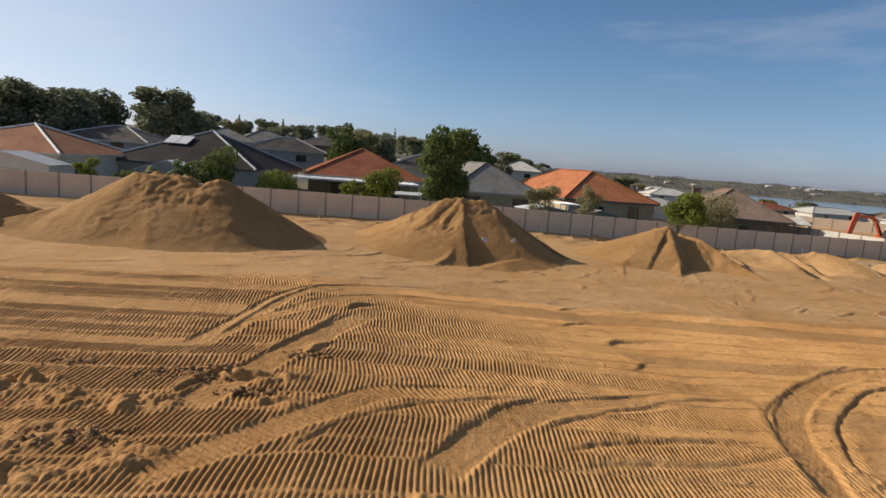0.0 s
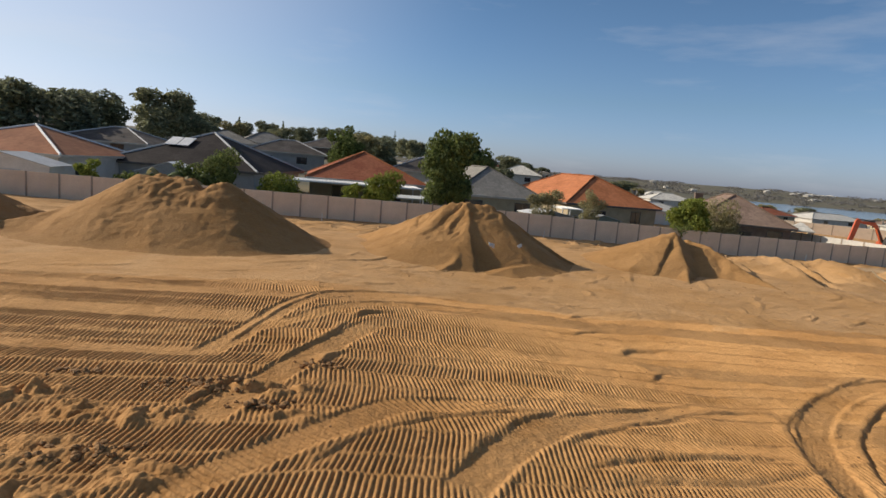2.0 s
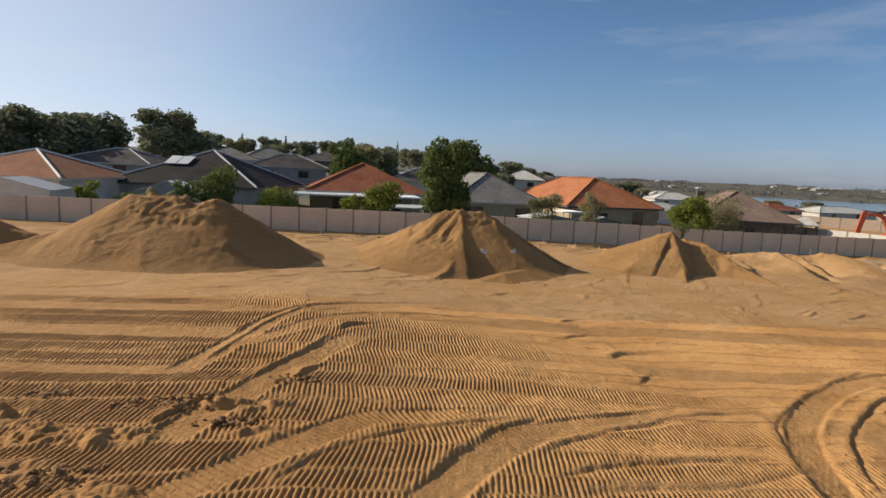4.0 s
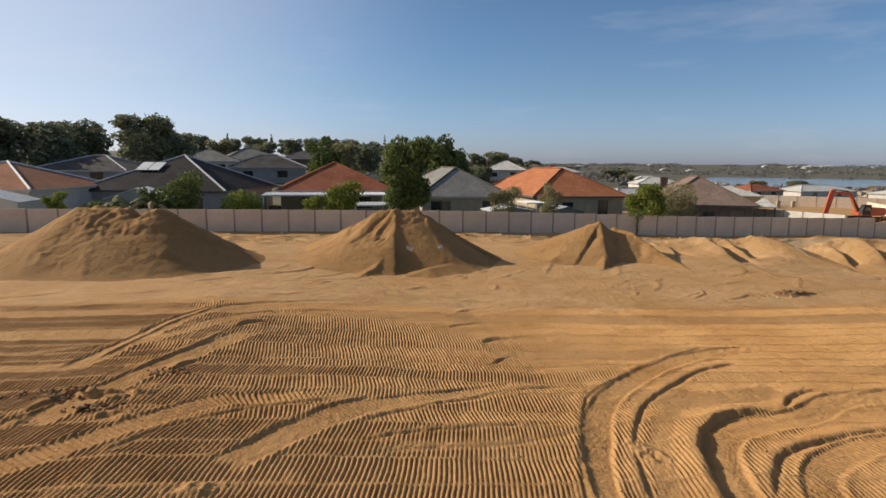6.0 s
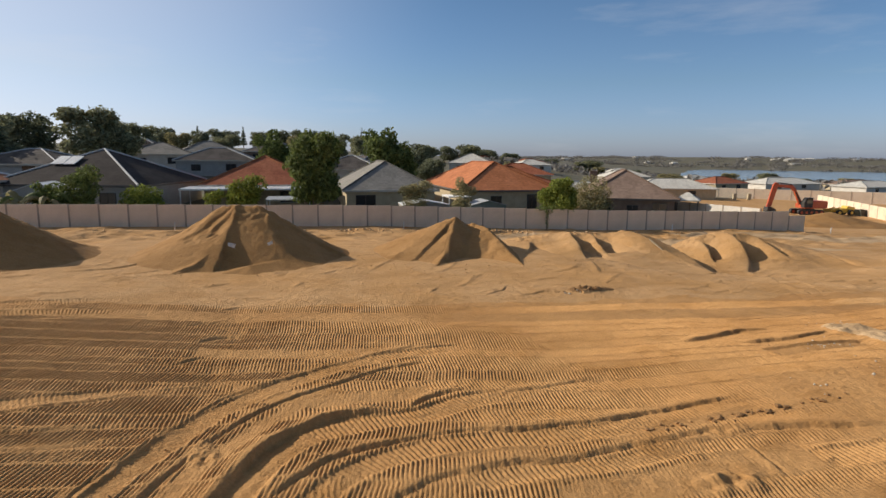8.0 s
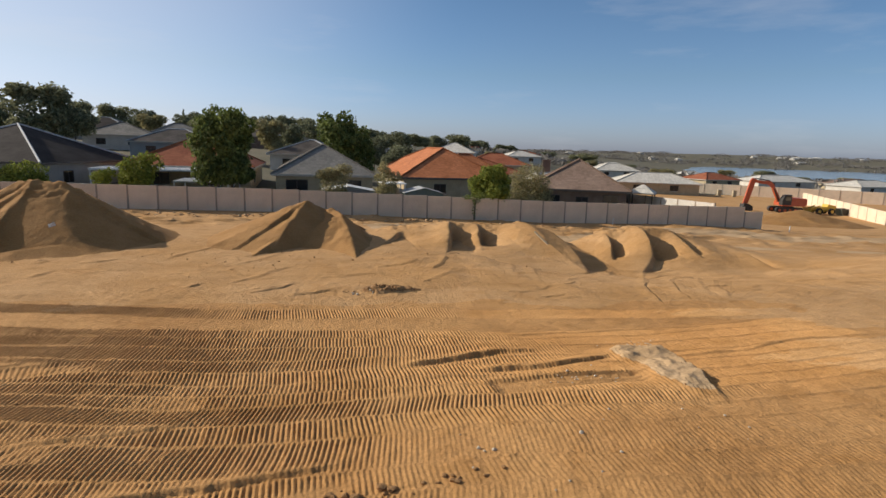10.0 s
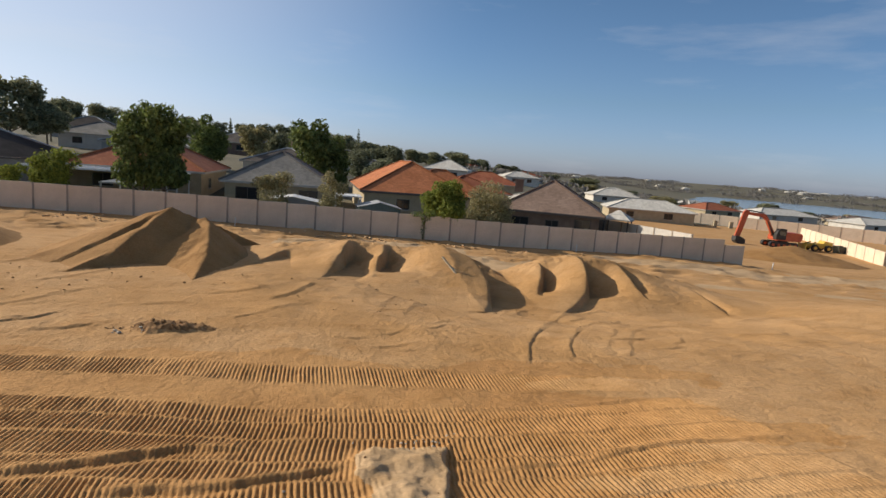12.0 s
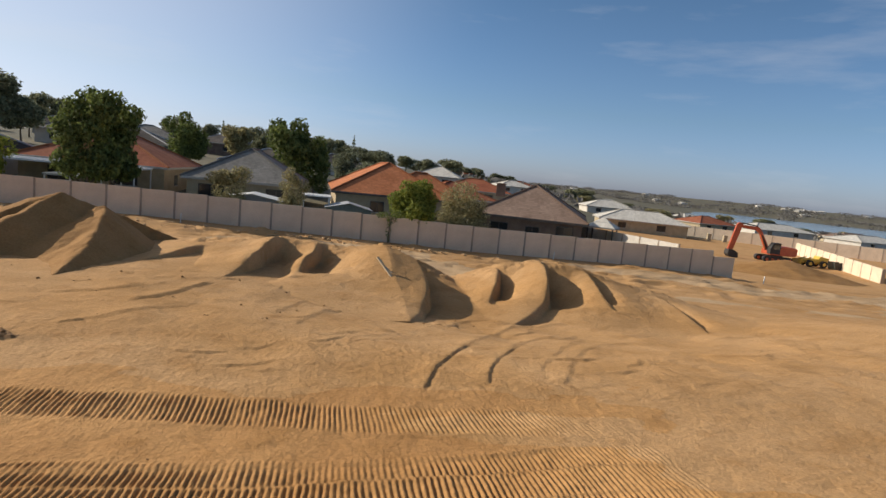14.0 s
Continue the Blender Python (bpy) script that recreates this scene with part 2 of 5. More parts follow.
STEEL_DARK = mottled("dark_machine_steel", (0.035, 0.033, 0.03), (0.07, 0.065, 0.06), 3, 0.6, 0.3, grain=20, relief=0.2)
RUBBER = mottled("tyre_rubber", (0.02, 0.02, 0.02), (0.04, 0.038, 0.035), 5, 0.85, grain=30, relief=0.3)
RED_PIPE = mottled("red_brick_barrier", (0.34, 0.12, 0.08), (0.42, 0.16, 0.10), 2, 0.85, grain=14, relief=0.2)


def glass_material():
    m, n, l, b = shader("window_glass", 0.08)
    b.inputs["Base Color"].default_value = (0.02, 0.024, 0.028, 1)
    b.inputs["Specular IOR Level"].default_value = 0.6
    return m


GLASS = glass_material()


def water_material():
    m, n, l, b = shader("estuary_water", 0.12)
    b.inputs["Base Color"].default_value = (0.10, 0.13, 0.16, 1)
    v = coords(n, l)
    bump(n, l, b, noise_tex(n, l, v, 0.15, 4), 0.25, 0.3)
    return m


WATER = water_material()


# ---- mesh helpers ----
def obj(name, bm, material, smooth=False):
    me = bpy.data.meshes.new(name)
    bm.to_mesh(me)
    bm.free()
    for mat in material if isinstance(material, (list, tuple)) else (material,):
        me.materials.append(mat)
    if smooth:
        me.shade_smooth()
    return new(name, me)


def part(name, bm, material, parent, label="", smooth=False):
    ob = obj(name, bm, material, smooth)
    ob.parent = parent
    if label:
        ob["label"] = label
    return ob


def empty(name, x, y, z, rz=0.0):
    ob = new(name)
    ob.matrix_basis = pose(x, y, z, 0, 0, rz)
    return ob


def box(bm, x0, x1, y0, y1, z0, z1, bevel=0.0, m=None):
    r = bmesh.ops.create_cube(bm, size=1.0)
    vs = r["verts"]
    bmesh.ops.scale(bm, vec=(x1 - x0, y1 - y0, z1 - z0), verts=vs)
    bmesh.ops.translate(bm, vec=((x0 + x1) / 2, (y0 + y1) / 2, (z0 + z1) / 2), verts=vs)
    if bevel:
        es = list({e for v in vs for e in v.link_edges})
        g = bmesh.ops.bevel(bm, geom=es, offset=bevel, segments=1, affect="EDGES")
        vs = list({v for f in g["faces"] for v in f.verts} | {v for v in vs if v.is_valid})
    if m:
        bmesh.ops.transform(bm, matrix=m, verts=vs)
    return bm


def tube(bm, a, b, r0, r1=None, seg=8):
    a, b = Vector(a), Vector(b)
    r1 = r0 if r1 is None else r1
    q = (b - a).to_track_quat("Z", "Y").to_matrix().to_4x4()
    r = bmesh.ops.create_cone(bm, segments=seg, radius1=r0, radius2=r1, depth=(b - a).length, cap_ends=True)
    bmesh.ops.transform(bm, matrix=Matrix.Translation((a + b) / 2) @ q, verts=r["verts"])
    return bm


def prism(bm, outline, y0, y1):
    """A profile in x and z, swept along y."""
    a = [bm.verts.new((x, y0, z)) for x, z in outline]
    b = [bm.verts.new((x, y1, z)) for x, z in outline]
    k = len(outline)
    bm.faces.new(a)
    bm.faces.new(b[::-1])
    for i in range(k):
        bm.faces.new((a[i], b[i], b[(i + 1) % k], a[(i + 1) % k]))
    bmesh.ops.recalc_face_normals(bm, faces=bm.faces)
    return bm


# ---- terrain ----
def sstep(a, b, v):
    t = np.clip((v - a) / (b - a), 0, 1)
    return t * t * (3 - 2 * t)


def lattice(seed):
    return np.random.RandomState(seed).rand(256, 256)


LAT = lattice(3)


def vnoise(x, y):
    """Smooth value noise, 0 to 1, at one metre cells."""
    xi, yi = np.floor(x).astype(int), np.floor(y).astype(int)
    fx, fy = x - xi, y - yi
    fx, fy = fx * fx * (3 - 2 * fx), fy * fy * (3 - 2 * fy)
    a, b = LAT[xi % 256, yi % 256], LAT[(xi + 1) % 256, yi % 256]
    c, d = LAT[xi % 256, (yi + 1) % 256], LAT[(xi + 1) % 256, (yi + 1) % 256]
    return (a * (1 - fx) + b * fx) * (1 - fy) + (c * (1 - fx) + d * fx) * fy


def fbm(x, y, n=4):
    s, a, t = 0.0, 0.5, 0.0
    for k in range(n):
        s, t = s + a * vnoise(x * 2**k + 17 * k, y * 2**k + 5 * k), t + a
        a *= 0.5
    return s / t - 0.5


FENCE_Y = 44.6


def fence_foot(x):
    return np.interp(x, [-60, -20, -3, 18, 41, 55, 65, 90], [1.5, 1.3, 1.1, 0.75, -0.1, -0.25, -0.8, -1.6])


def fence_top(x):
    return np.interp(x, [-60, -20, -3, 18, 41, 58], [3.25, 3.1, 2.9, 2.6, 1.85, 1.5])


def site(x, y):
    """The graded sand between the camera and the wall."""
    z = 1.76 + 0.085 * np.clip(10 - x, 0, 8) * (1 - 0.55 * sstep(11, 20, y))
    z = z + 0.45 * sstep(18, 26, x) * (1 - sstep(3, 11, y))
    drop = sstep(24, 37, x)
    low = 0.55 - 0.035 * np.clip(x - 40, 0, 40)
    z = z + (low - z) * drop * sstep(11, 22, y) * (1 - sstep(40, 52, x) * (1 - sstep(16, 28, y)))
    f = sstep(25, 41, y)
    return z * (1 - f) + fence_foot(x) * f


LAND_ANGLE = np.array([-60.0, -10, 5, 12, 22, 30, 38, 60])
LAND_REACH = np.array([60.0, 130, 280, 600, 1150, 2000, 4600])
LAND_Z = np.array([
    [1.0, 5, 12, 14, 14, 14, 14], [1.0, 4, 11, 14, 14, 14, 10], [0.7, 3, 9, 12, 12, 12, 10], [0.3, 2, 6, 8, 8, 10, 10],
    [-0.2, 0.5, 3.5, 2, 2, 10, 12], [-0.6, -1, -1.5, -6, -6, 11, 14], [-1.0, -2.5, -4.5, -13.5, -13.5, 12, 14], [-1.5, -3, -5, -13.5, -13.5, 10, 12]])


def beyond(x, y):
    """The land behind the wall: gardens, the hill to the left, the fall to the water on the right, the far shore."""
    r = np.clip(np.hypot(x, y), 60, 4599)
    a = np.clip(np.degrees(np.arctan2(x, np.maximum(y, 1e-3))), -60, 59.99)
    i = np.clip(np.searchsorted(LAND_ANGLE, a, "right") - 1, 0, len(LAND_ANGLE) - 2)
    j = np.clip(np.searchsorted(LAND_REACH, r, "right") - 1, 0, len(LAND_REACH) - 2)
    u = (a - LAND_ANGLE[i]) / (LAND_ANGLE[i + 1] - LAND_ANGLE[i])
    v = (r - LAND_REACH[j]) / (LAND_REACH[j + 1] - LAND_REACH[j])
    z = (LAND_Z[i, j] * (1 - u) + LAND_Z[i + 1, j] * u) * (1 - v) + (LAND_Z[i, j + 1] * (1 - u) + LAND_Z[i + 1, j + 1] * u) * v
    z = z + sstep(1300, 1900, r) * 9 * fbm(a * 0.35, r * 0.0015, 3)
    near = 1 - sstep(47, 64, y)
    return z * (1 - near) + (fence_foot(x) - 0.35) * near


def land(x, y):
    w = sstep(45.0, 47.5, y)
    z = site(x, np.minimum(y, 60)) * (1 - w) + beyond(x, y) * w
    return z


def arc(points, n=6):
    """A smooth line through a few points."""
    p = [Vector((*q, 0)) for q in points]
    p = [2 * p[0] - p[1]] + p + [2 * p[-1] - p[-2]]
    out = []
    for i in range(1, len(p) - 2):
        for k in range(n):
            t = k / n
            a, b, c, d = p[i - 1 : i + 3]
            q = 0.5 * (2 * b + (c - a) * t + (2 * a - 5 * b + 4 * c - d) * t * t + (3 * b - a - 3 * c + d) * t**3)
            out.append((q.x, q.y))
    return out + [(p[-2].x, p[-2].y)]


def along(x, y, line):
    """Way along a polyline, signed distance to its left, and the whole length."""
    best = np.full_like(x, 1e9)
    s, v = np.zeros_like(x), np.zeros_like(x)
    s0 = 0.0
    last = len(line) - 2
    for i, ((ax, ay), (bx, by)) in enumerate(zip(line[:-1], line[1:])):
        L = math.hypot(bx - ax, by - ay)
        ux, uy = (bx - ax) / L, (by - ay) / L
        px, py = x - ax, y - ay
        q = px * ux + py * uy
        w = -px * uy + py * ux
        c = np.clip(q, -9.0 if i == 0 else 0.0, L + 9.0 if i == last else L)
        d = np.hypot(q - c, w)
        near = d < best
        best = np.where(near, d, best)
        s = np.where(near, s0 + c, s)
        v = np.where(near, np.where(w < 0, -d, d), v)
        s0 += L
    return s, v, s0


def nearby(x, y, line, m):
    px, py = [p[0] for p in line], [p[1] for p in line]
    return (x > min(px) - m) & (x < max(px) + m) & (y > min(py) - m) & (y < max(py) + m)


# bars that the crawler's cleats press: one cleat each 8 cm
PITCH = 0.08
HASH = np.random.RandomState(11).rand(4096)


def cleats(s, lane, sharp=1.6):
    """Raised bars along s, each a little different from the next; lane sets the run apart."""
    i = np.floor(s / PITCH).astype(int)
    each = HASH[(i * 7 + lane * 131) % 4096]
    wave = np.tanh(sharp * (np.sin(2 * np.pi * s / PITCH + 1.6 * (HASH[(lane * 17) % 4096])) + 0.45))
    return wave * (0.72 + 0.45 * each)


# the upper edge of the field of passes that the crawler left across the pad
FIELD_X = [-40, -12, -6, 0, 5, 11.7, 15.4, 18.4, 21.2, 23.3, 25.5, 27.6, 30, 33, 40]
FIELD_Y = [16.0, 14.2, 13.2, 12.5, 12.4, 11.9, 11.0, 10.4, 10.05, 9.7, 9.2, 9.1, 9.15, 9.45, 9.5]
lane_rnd = random.Random(8)
LANE_EDGE = [0.0]
while LANE_EDGE[-1] < 16:
    LANE_EDGE.append(LANE_EDGE[-1] + lane_rnd.choice((0.5, 0.62, 0.7, 0.78, 0.95)))
LANE_EDGE = np.array(LANE_EDGE)
LANE_SLANT = np.array([lane_rnd.uniform(-0.32, 0.06) for _ in LANE_EDGE])
LANE_DEEP = np.array([lane_rnd.uniform(0.88, 1.2) for _ in LANE_EDGE])
# stretches between two passes that stayed smooth: line, half width
CALM = [(arc([(-40, 14.5), (-12, 12.6), (-5, 11.3), (-0.4, 10.7)]), 0.42), (arc([(10.4, 9.1), (12.4, 8.65), (14.4, 8.35)]), 0.36),
        (arc([(-12, 9.6), (-4, 8.7), (-1, 8.3)]), 0.25), (arc([(11.6, 6.0), (12.6, 5.6), (13.8, 5.6)]), 0.4), (arc([(16.9, 1.2), (18.4, 1.3), (19.6, 1.4)]), 0.45),
        (arc([(9.9, 2.2), (10.8, 4.0), (11.9, 5.3)]), 0.22), (arc([(14.6, 2.9), (17, 2.85), (20, 3.0)]), 0.2)]


def field(x, y):
    """The many parallel passes: cross bars, and a low windrow of crumbs between one pass and the next."""
    wob = 0.16 * fbm(x * 0.35, y * 0.35, 2) + 0.05 * fbm(x * 1.5, y * 1.5, 2)
    u = np.interp(x, FIELD_X, FIELD_Y) - y + wob
    k = np.clip(np.searchsorted(LANE_EDGE, u) - 1, 0, len(LANE_EDGE) - 2)
    f, g = u - LANE_EDGE[k], LANE_EDGE[k + 1] - u
    edge = np.minimum(f, g)
    bar = cleats(x + LANE_SLANT[k] * y + 0.07 * fbm(x * 0.8, y * 0.8, 2) + 0.012 * fbm(x * 4, y * 4, 2), k)
    ends = 1 - sstep(31.0, 35.5, x + 5.0 * fbm(x * 0.3, y * 1.1, 3) + 0.5 * np.maximum(6 - y, 0))
    deep = LANE_DEEP[k] * (0.68 + 0.32 * sstep(-0.22, 0.0, fbm(x * 0.5 + 9, y * 0.9, 3))) * (0.8 + 0.4 * vnoise(x * 3, y * 3))
    deep = deep * (1 - 0.72 * sstep(20.2, 22.5, x + 1.5 * fbm(x * 0.6, y * 0.6, 3)) * (1 - sstep(3.8, 5.0, y + 1.2 * fbm(x * 0.5 + 7, y * 0.5, 3))))
    for line, half in CALM:
        sel = nearby(x, y, line, 1.0)
        _, v, _ = along(x[sel], y[sel], line)
        deep[sel] *= 1 - 0.88 * (1 - sstep(half - 0.08, half + 0.05, np.abs(v + 0.15 * fbm(x[sel] * 1.2, y[sel] * 1.2, 2))))
    h = 0.0195 * bar * deep * sstep(0.01, 0.05, edge)
    h = h + (0.014 + 0.04 * fbm(x * 2.2, y * 2.2, 3)) * np.exp(-((edge / 0.04) ** 2)) * (HASH[(k * 29) % 4096] > 0.25)
    inside = sstep(0.0, 0.05, u) * sstep(0.2, 0.7, y)
    return h * inside * ends, inside * ends


# single passes and tight turns that cross the field: line, width, bar height, sunk by
PASSES = [
    (arc([(-40, 17.0), (-12, 15.4), (-6, 14.65), (0, 13.7), (5, 13.65), (10, 13.55), (14.4, 12.7), (18.8, 11.75), (22.5, 11.4), (25.5, 10.98), (28.4, 10.68), (30.4, 10.42), (34.5, 10.2)]), 0.86, 0.019, 0.000),
    (arc([(0.0, 8.0), (0.5, 9.3), (1.2, 11.4), (2.2, 13.1), (4.5, 14.3), (7, 14.7)]), 0.55, 0.016, 0.021),
    (arc([(0.6, 9.6), (1.6, 10.6), (2.9, 12.1), (5.3, 12.9), (8, 13.0)]), 0.5, 0.018, 0.014),
    (arc([(0.4, 5.4), (0.75, 6.1), (1.35, 7.2), (2.05, 8.4), (2.6, 9.5), (3.3, 10.6), (4.4, 11.2)]), 0.6, 0.012, 0.021),
    (arc([(0.2, 3.6), (1.35, 4.5), (2.1, 5.1), (3.1, 6.0), (4.3, 6.25), (6.2, 6.5)]), 0.56, 0.018, 0.014),
    (arc([(3.6, 3.7), (4.3, 4.5), (5.1, 5.3), (6.1, 5.9), (7.6, 6.35), (9.6, 6.95)]), 0.6, 0.010, 0.021),
    (arc([(8.4, 1.0), (8.95, 2.5), (9.3, 3.35), (9.75, 4.25), (10.4, 5.4), (11.4, 6.5), (13.2, 7.65), (15.0, 8.2), (17.2, 8.3)]), 0.56, 0.013, 0.028),
    (arc([(10.9, 1.9), (11.35, 3.0), (12.1, 4.0), (13.0, 4.3), (14.3, 4.45), (15.7, 4.95), (17.6, 4.9)]), 0.66, 0.018, 0.035),
    (arc([(12.0, 1.5), (12.7, 2.5), (13.6, 3.0), (15.0, 3.2), (17, 3.05), (19.2, 3.2)]), 0.56, 0.020, 0.021),
    (arc([(14.6, 1.9), (15.6, 2.0), (17.0, 1.98), (18.4, 2.15), (19.6, 2.2)]), 0.45, 0.020, 0.014),
    (arc([(20.6, 1.2), (22.0, 1.05), (23.6, 0.9)]), 0.6, 0.021, 0.014),
    (arc([(23.6, 6.35), (24.3, 5.85), (24.6, 5.3)]), 0.5, 0.015, 0.014),
]
# shoulders thrown up beside a turning track, steep on the shaded side: line, height, reach of the back, reach of the hollow
SCARPS = [
    (arc([(8.75, 2.2), (9.1, 3.4), (9.45, 4.25), (10.15, 5.7), (10.85, 6.5), (12.35, 7.5), (14.7, 8.55), (15.5, 8.6)]), 0.029, 0.20, 0.05),
    (arc([(9.6, 2.3), (10.0, 3.4), (10.42, 4.25), (11.25, 5.4), (12.0, 6.0), (13.85, 7.15), (15.1, 7.4)]), 0.043, 0.19, 0.09),
    (arc([(10.6, 1.8), (11.0, 2.9), (11.5, 3.9), (12.15, 4.5), (12.95, 4.82), (13.9, 4.85)]), 0.103, 0.34, 0.19),
    (arc([(14.1, 4.9), (14.9, 5.4), (15.65, 5.55)]), 0.061, 0.20, 0.12),
    (arc([(16.2, 5.15), (17.4, 5.3), (18.9, 5.55)]), 0.031, 0.20, 0.06),
    (arc([(11.5, 2.2), (12.3, 3.0), (13.1, 3.42), (14.4, 3.62), (15.4, 3.62), (16.6, 3.46), (19.1, 3.6), (21.0, 3.7)]), 0.050, 0.23, 0.09),
    (arc([(13.2, 1.7), (14.0, 2.15), (15.3, 2.38), (16.3, 2.25), (17.5, 2.45), (18.5, 2.52), (19.7, 2.62), (20.9, 2.3), (22.4, 1.8)]), 0.054, 0.27, 0.08),
    (arc([(19.62, 0.9), (19.8, 2.1)]), 0.046, 0.14, 0.07),
    (arc([(0.1, 5.8), (0.45, 6.5), (0.85, 7.2)]), 0.061, 0.17, 0.08),
    (arc([(1.3, 7.8), (1.7, 8.5), (2.2, 9.4), (2.7, 10.7)]), 0.038, 0.14, 0.06),
    (arc([(1.95, 7.6), (2.2, 8.1), (2.5, 8.5)]), 0.058, 0.14, 0.12),
    (arc([(2.75, 10.9), (3.2, 11.5), (3.8, 11.7)]), 0.058, 0.17, 0.14),
    (arc([(0.3, 8.6), (0.8, 10.3), (1.5, 12.2), (2.4, 13.6), (4.0, 14.5)]), 0.021, 0.14, 0.05),
    (arc([(3.0, 12.4), (4.0, 12.95), (5.6, 13.25)]), 0.024, 0.14, 0.05),
    (arc([(4.3, 11.9), (5.2, 12.0), (6.0, 12.25)]), 0.018, 0.14, 0.06),
    (arc([(1.78, 4.1), (2.64, 5.1), (4.15, 5.9), (5.9, 6.35)]), 0.026, 0.17, 0.06),
    (arc([(3.8, 4.5), (4.6, 5.4), (5.3, 6.0), (6.1, 6.4)]), 0.034, 0.15, 0.14),
    (arc([(5.5, 5.15), (7.4, 6.1), (9.3, 6.8), (10.9, 6.9)]), 0.021, 0.20, 0.07),
    (arc([(5.5, 4.5), (6.5, 4.8), (7.8, 5.02), (9.5, 5.12)]), 0.024, 0.20, 0.11),
    (arc([(5.4, 4.1), (7.3, 4.28), (8.3, 4.4), (10.1, 4.85)]), 0.016, 0.20, 0.11),
    (arc([(9.3, 13.3), (9.8, 13.75), (10.5, 14.0)]), 0.026, 0.17, 0.11),
    (arc([(8.6, 11.5), (9.1, 11.9), (9.9, 12.2)]), 0.029, 0.17, 0.11),
    (arc([(9.2, 10.0), (9.8, 10.55), (10.7, 10.6)]), 0.039, 0.20, 0.16),
    (arc([(8.9, 8.3), (9.25, 8.6), (9.8, 9.1)]), 0.034, 0.17, 0.11),
    (arc([(22.3, 7.2), (23.9, 7.5), (24.5, 7.68), (25.5, 7.6)]), 0.065, 0.23, 0.20),
    (arc([(23.6, 6.6), (25.2, 6.5), (26.1, 6.75), (26.85, 6.95)]), 0.054, 0.17, 0.14),
    (arc([(25.0, 8.95), (28.0, 8.95), (30.5, 9.0), (32.9, 9.4)]), 0.019, 0.17, 0.05),
    (arc([(27.9, 6.6), (30, 6.75), (32, 7.3), (34.5, 7.4)]), 0.019, 0.14, 0.05),
    (arc([(1.2, 5.4), (1.6, 5.55), (2.1, 5.5)]), 0.054, 0.14, 0.11),
    (arc([(-3.0, 9.6), (-1.2, 9.4), (0.2, 9.9)]), 0.023, 0.17, 0.05),
]
# crests that the loads' runout and the bucket drew over the smooth sand
scuff = random.Random(21)
for drag, tall in (([(24.9, 16.8), (25.6, 18.2), (26.3, 20.1)], 0.12), ([(24.1, 14.8), (25.15, 15.85), (26.2, 17.0)], 0.08), ([(31.1, 11.6), (32.0, 13.8), (34.0, 17.1), (36.1, 20.1), (39.4, 21.4), (42.9, 20.7)], 0.09),
                   ([(32.3, 11.9), (33.2, 13.9), (35.3, 17.1), (37.5, 18.9)], 0.08), ([(33.9, 12.0), (35.8, 15.1), (37.9, 17.4), (40, 17.9)], 0.07), ([(28.7, 15.8), (29.5, 18.1), (30.8, 22.2)], 0.07), ([(28.1, 16.6), (28.9, 19.0), (30.2, 22.6)], 0.06),
                   ([(33.75, 12.9), (35.8, 16.1), (37.6, 18.3)], 0.05), ([(40.8, 16.8), (42.0, 16.9), (43.6, 15.6)], 0.06), ([(28.1, 20.0), (28.35, 21.2), (28.5, 22.4)], 0.07), ([(17.4, 18.2), (18.4, 18.9), (19.5, 21.0)], 0.08),
                   ([(2.4, 20.0), (4.3, 21.1), (5.1, 22.4), (5.9, 24.4)], 0.14), ([(4.6, 18.6), (6.5, 19.4), (7.6, 20.5)], 0.12), ([(15.2, 19.7), (16.2, 21.6), (17.4, 23.4)], 0.10), ([(33.6, 19.4), (34.8, 20.6), (36.0, 20.2)], 0.08)):
    SCARPS.append((arc(drag), 0.32 * tall, 0.25, 0.09))
for k in range(150):
    sx, sy = scuff.uniform(-8, 46), scuff.uniform(12.5, 21.5)
    sa, sl = scuff.gauss(0.2, 0.4), scuff.uniform(0.5, 2.4)
    if 20.5 < sx < 26 and 12.8 < sy < 15.0 or sx < 16 and sy < 14.8:
        continue
    SCARPS.append(([(sx, sy), (sx + 0.5 * sl * math.cos(sa), sy + 0.5 * sl * math.sin(sa)), (sx + sl * math.cos(sa + 0.2), sy + sl * math.sin(sa + 0.2))], scuff.uniform(0.012, 0.04), 0.2, 0.08))


def scarp(x, y, line, h, back, hollow):
    s, v, L = along(x, y, line)
    v = v + 0.10 * fbm(x * 1.6, y * 1.6, 3) + 0.07 * fbm(x * 6, y * 6, 2)
    taper = sstep(-0.15, 0.5, s) * (1 - sstep(L - 0.6, L + 0.15, s)) * (0.65 + 0.7 * vnoise(s * 1.6 + h * 90, s * 0 + back * 30))
    crest = np.where(v > 0, np.exp(-((v / back) ** 2)), np.exp(-((v / 0.045) ** 2)))
    dip = np.exp(-(((v + hollow * 0.75) / (hollow * 0.55)) ** 2))
    return (h * crest - 0.45 * h * dip) * taper, np.clip(np.maximum(np.exp(-((v / (0.45 * back)) ** 2)), 0.8 * dip) * taper, 0, 1)


def wave_marks(x, y):
    """Soft bucket drags in front of the tipped loads."""
    m = sstep(22, 26, x) * (1 - sstep(46, 49, x)) * sstep(11.8, 14.5, y) * (1 - sstep(20, 23, y))
    return m * 0.05 * np.sin(1.6 * (x + 0.45 * y) + 3.0 * fbm(x * 0.3, y * 0.3, 3)) * sstep(-0.1, 0.15, fbm(x * 0.4 + 3, y * 0.4, 2))


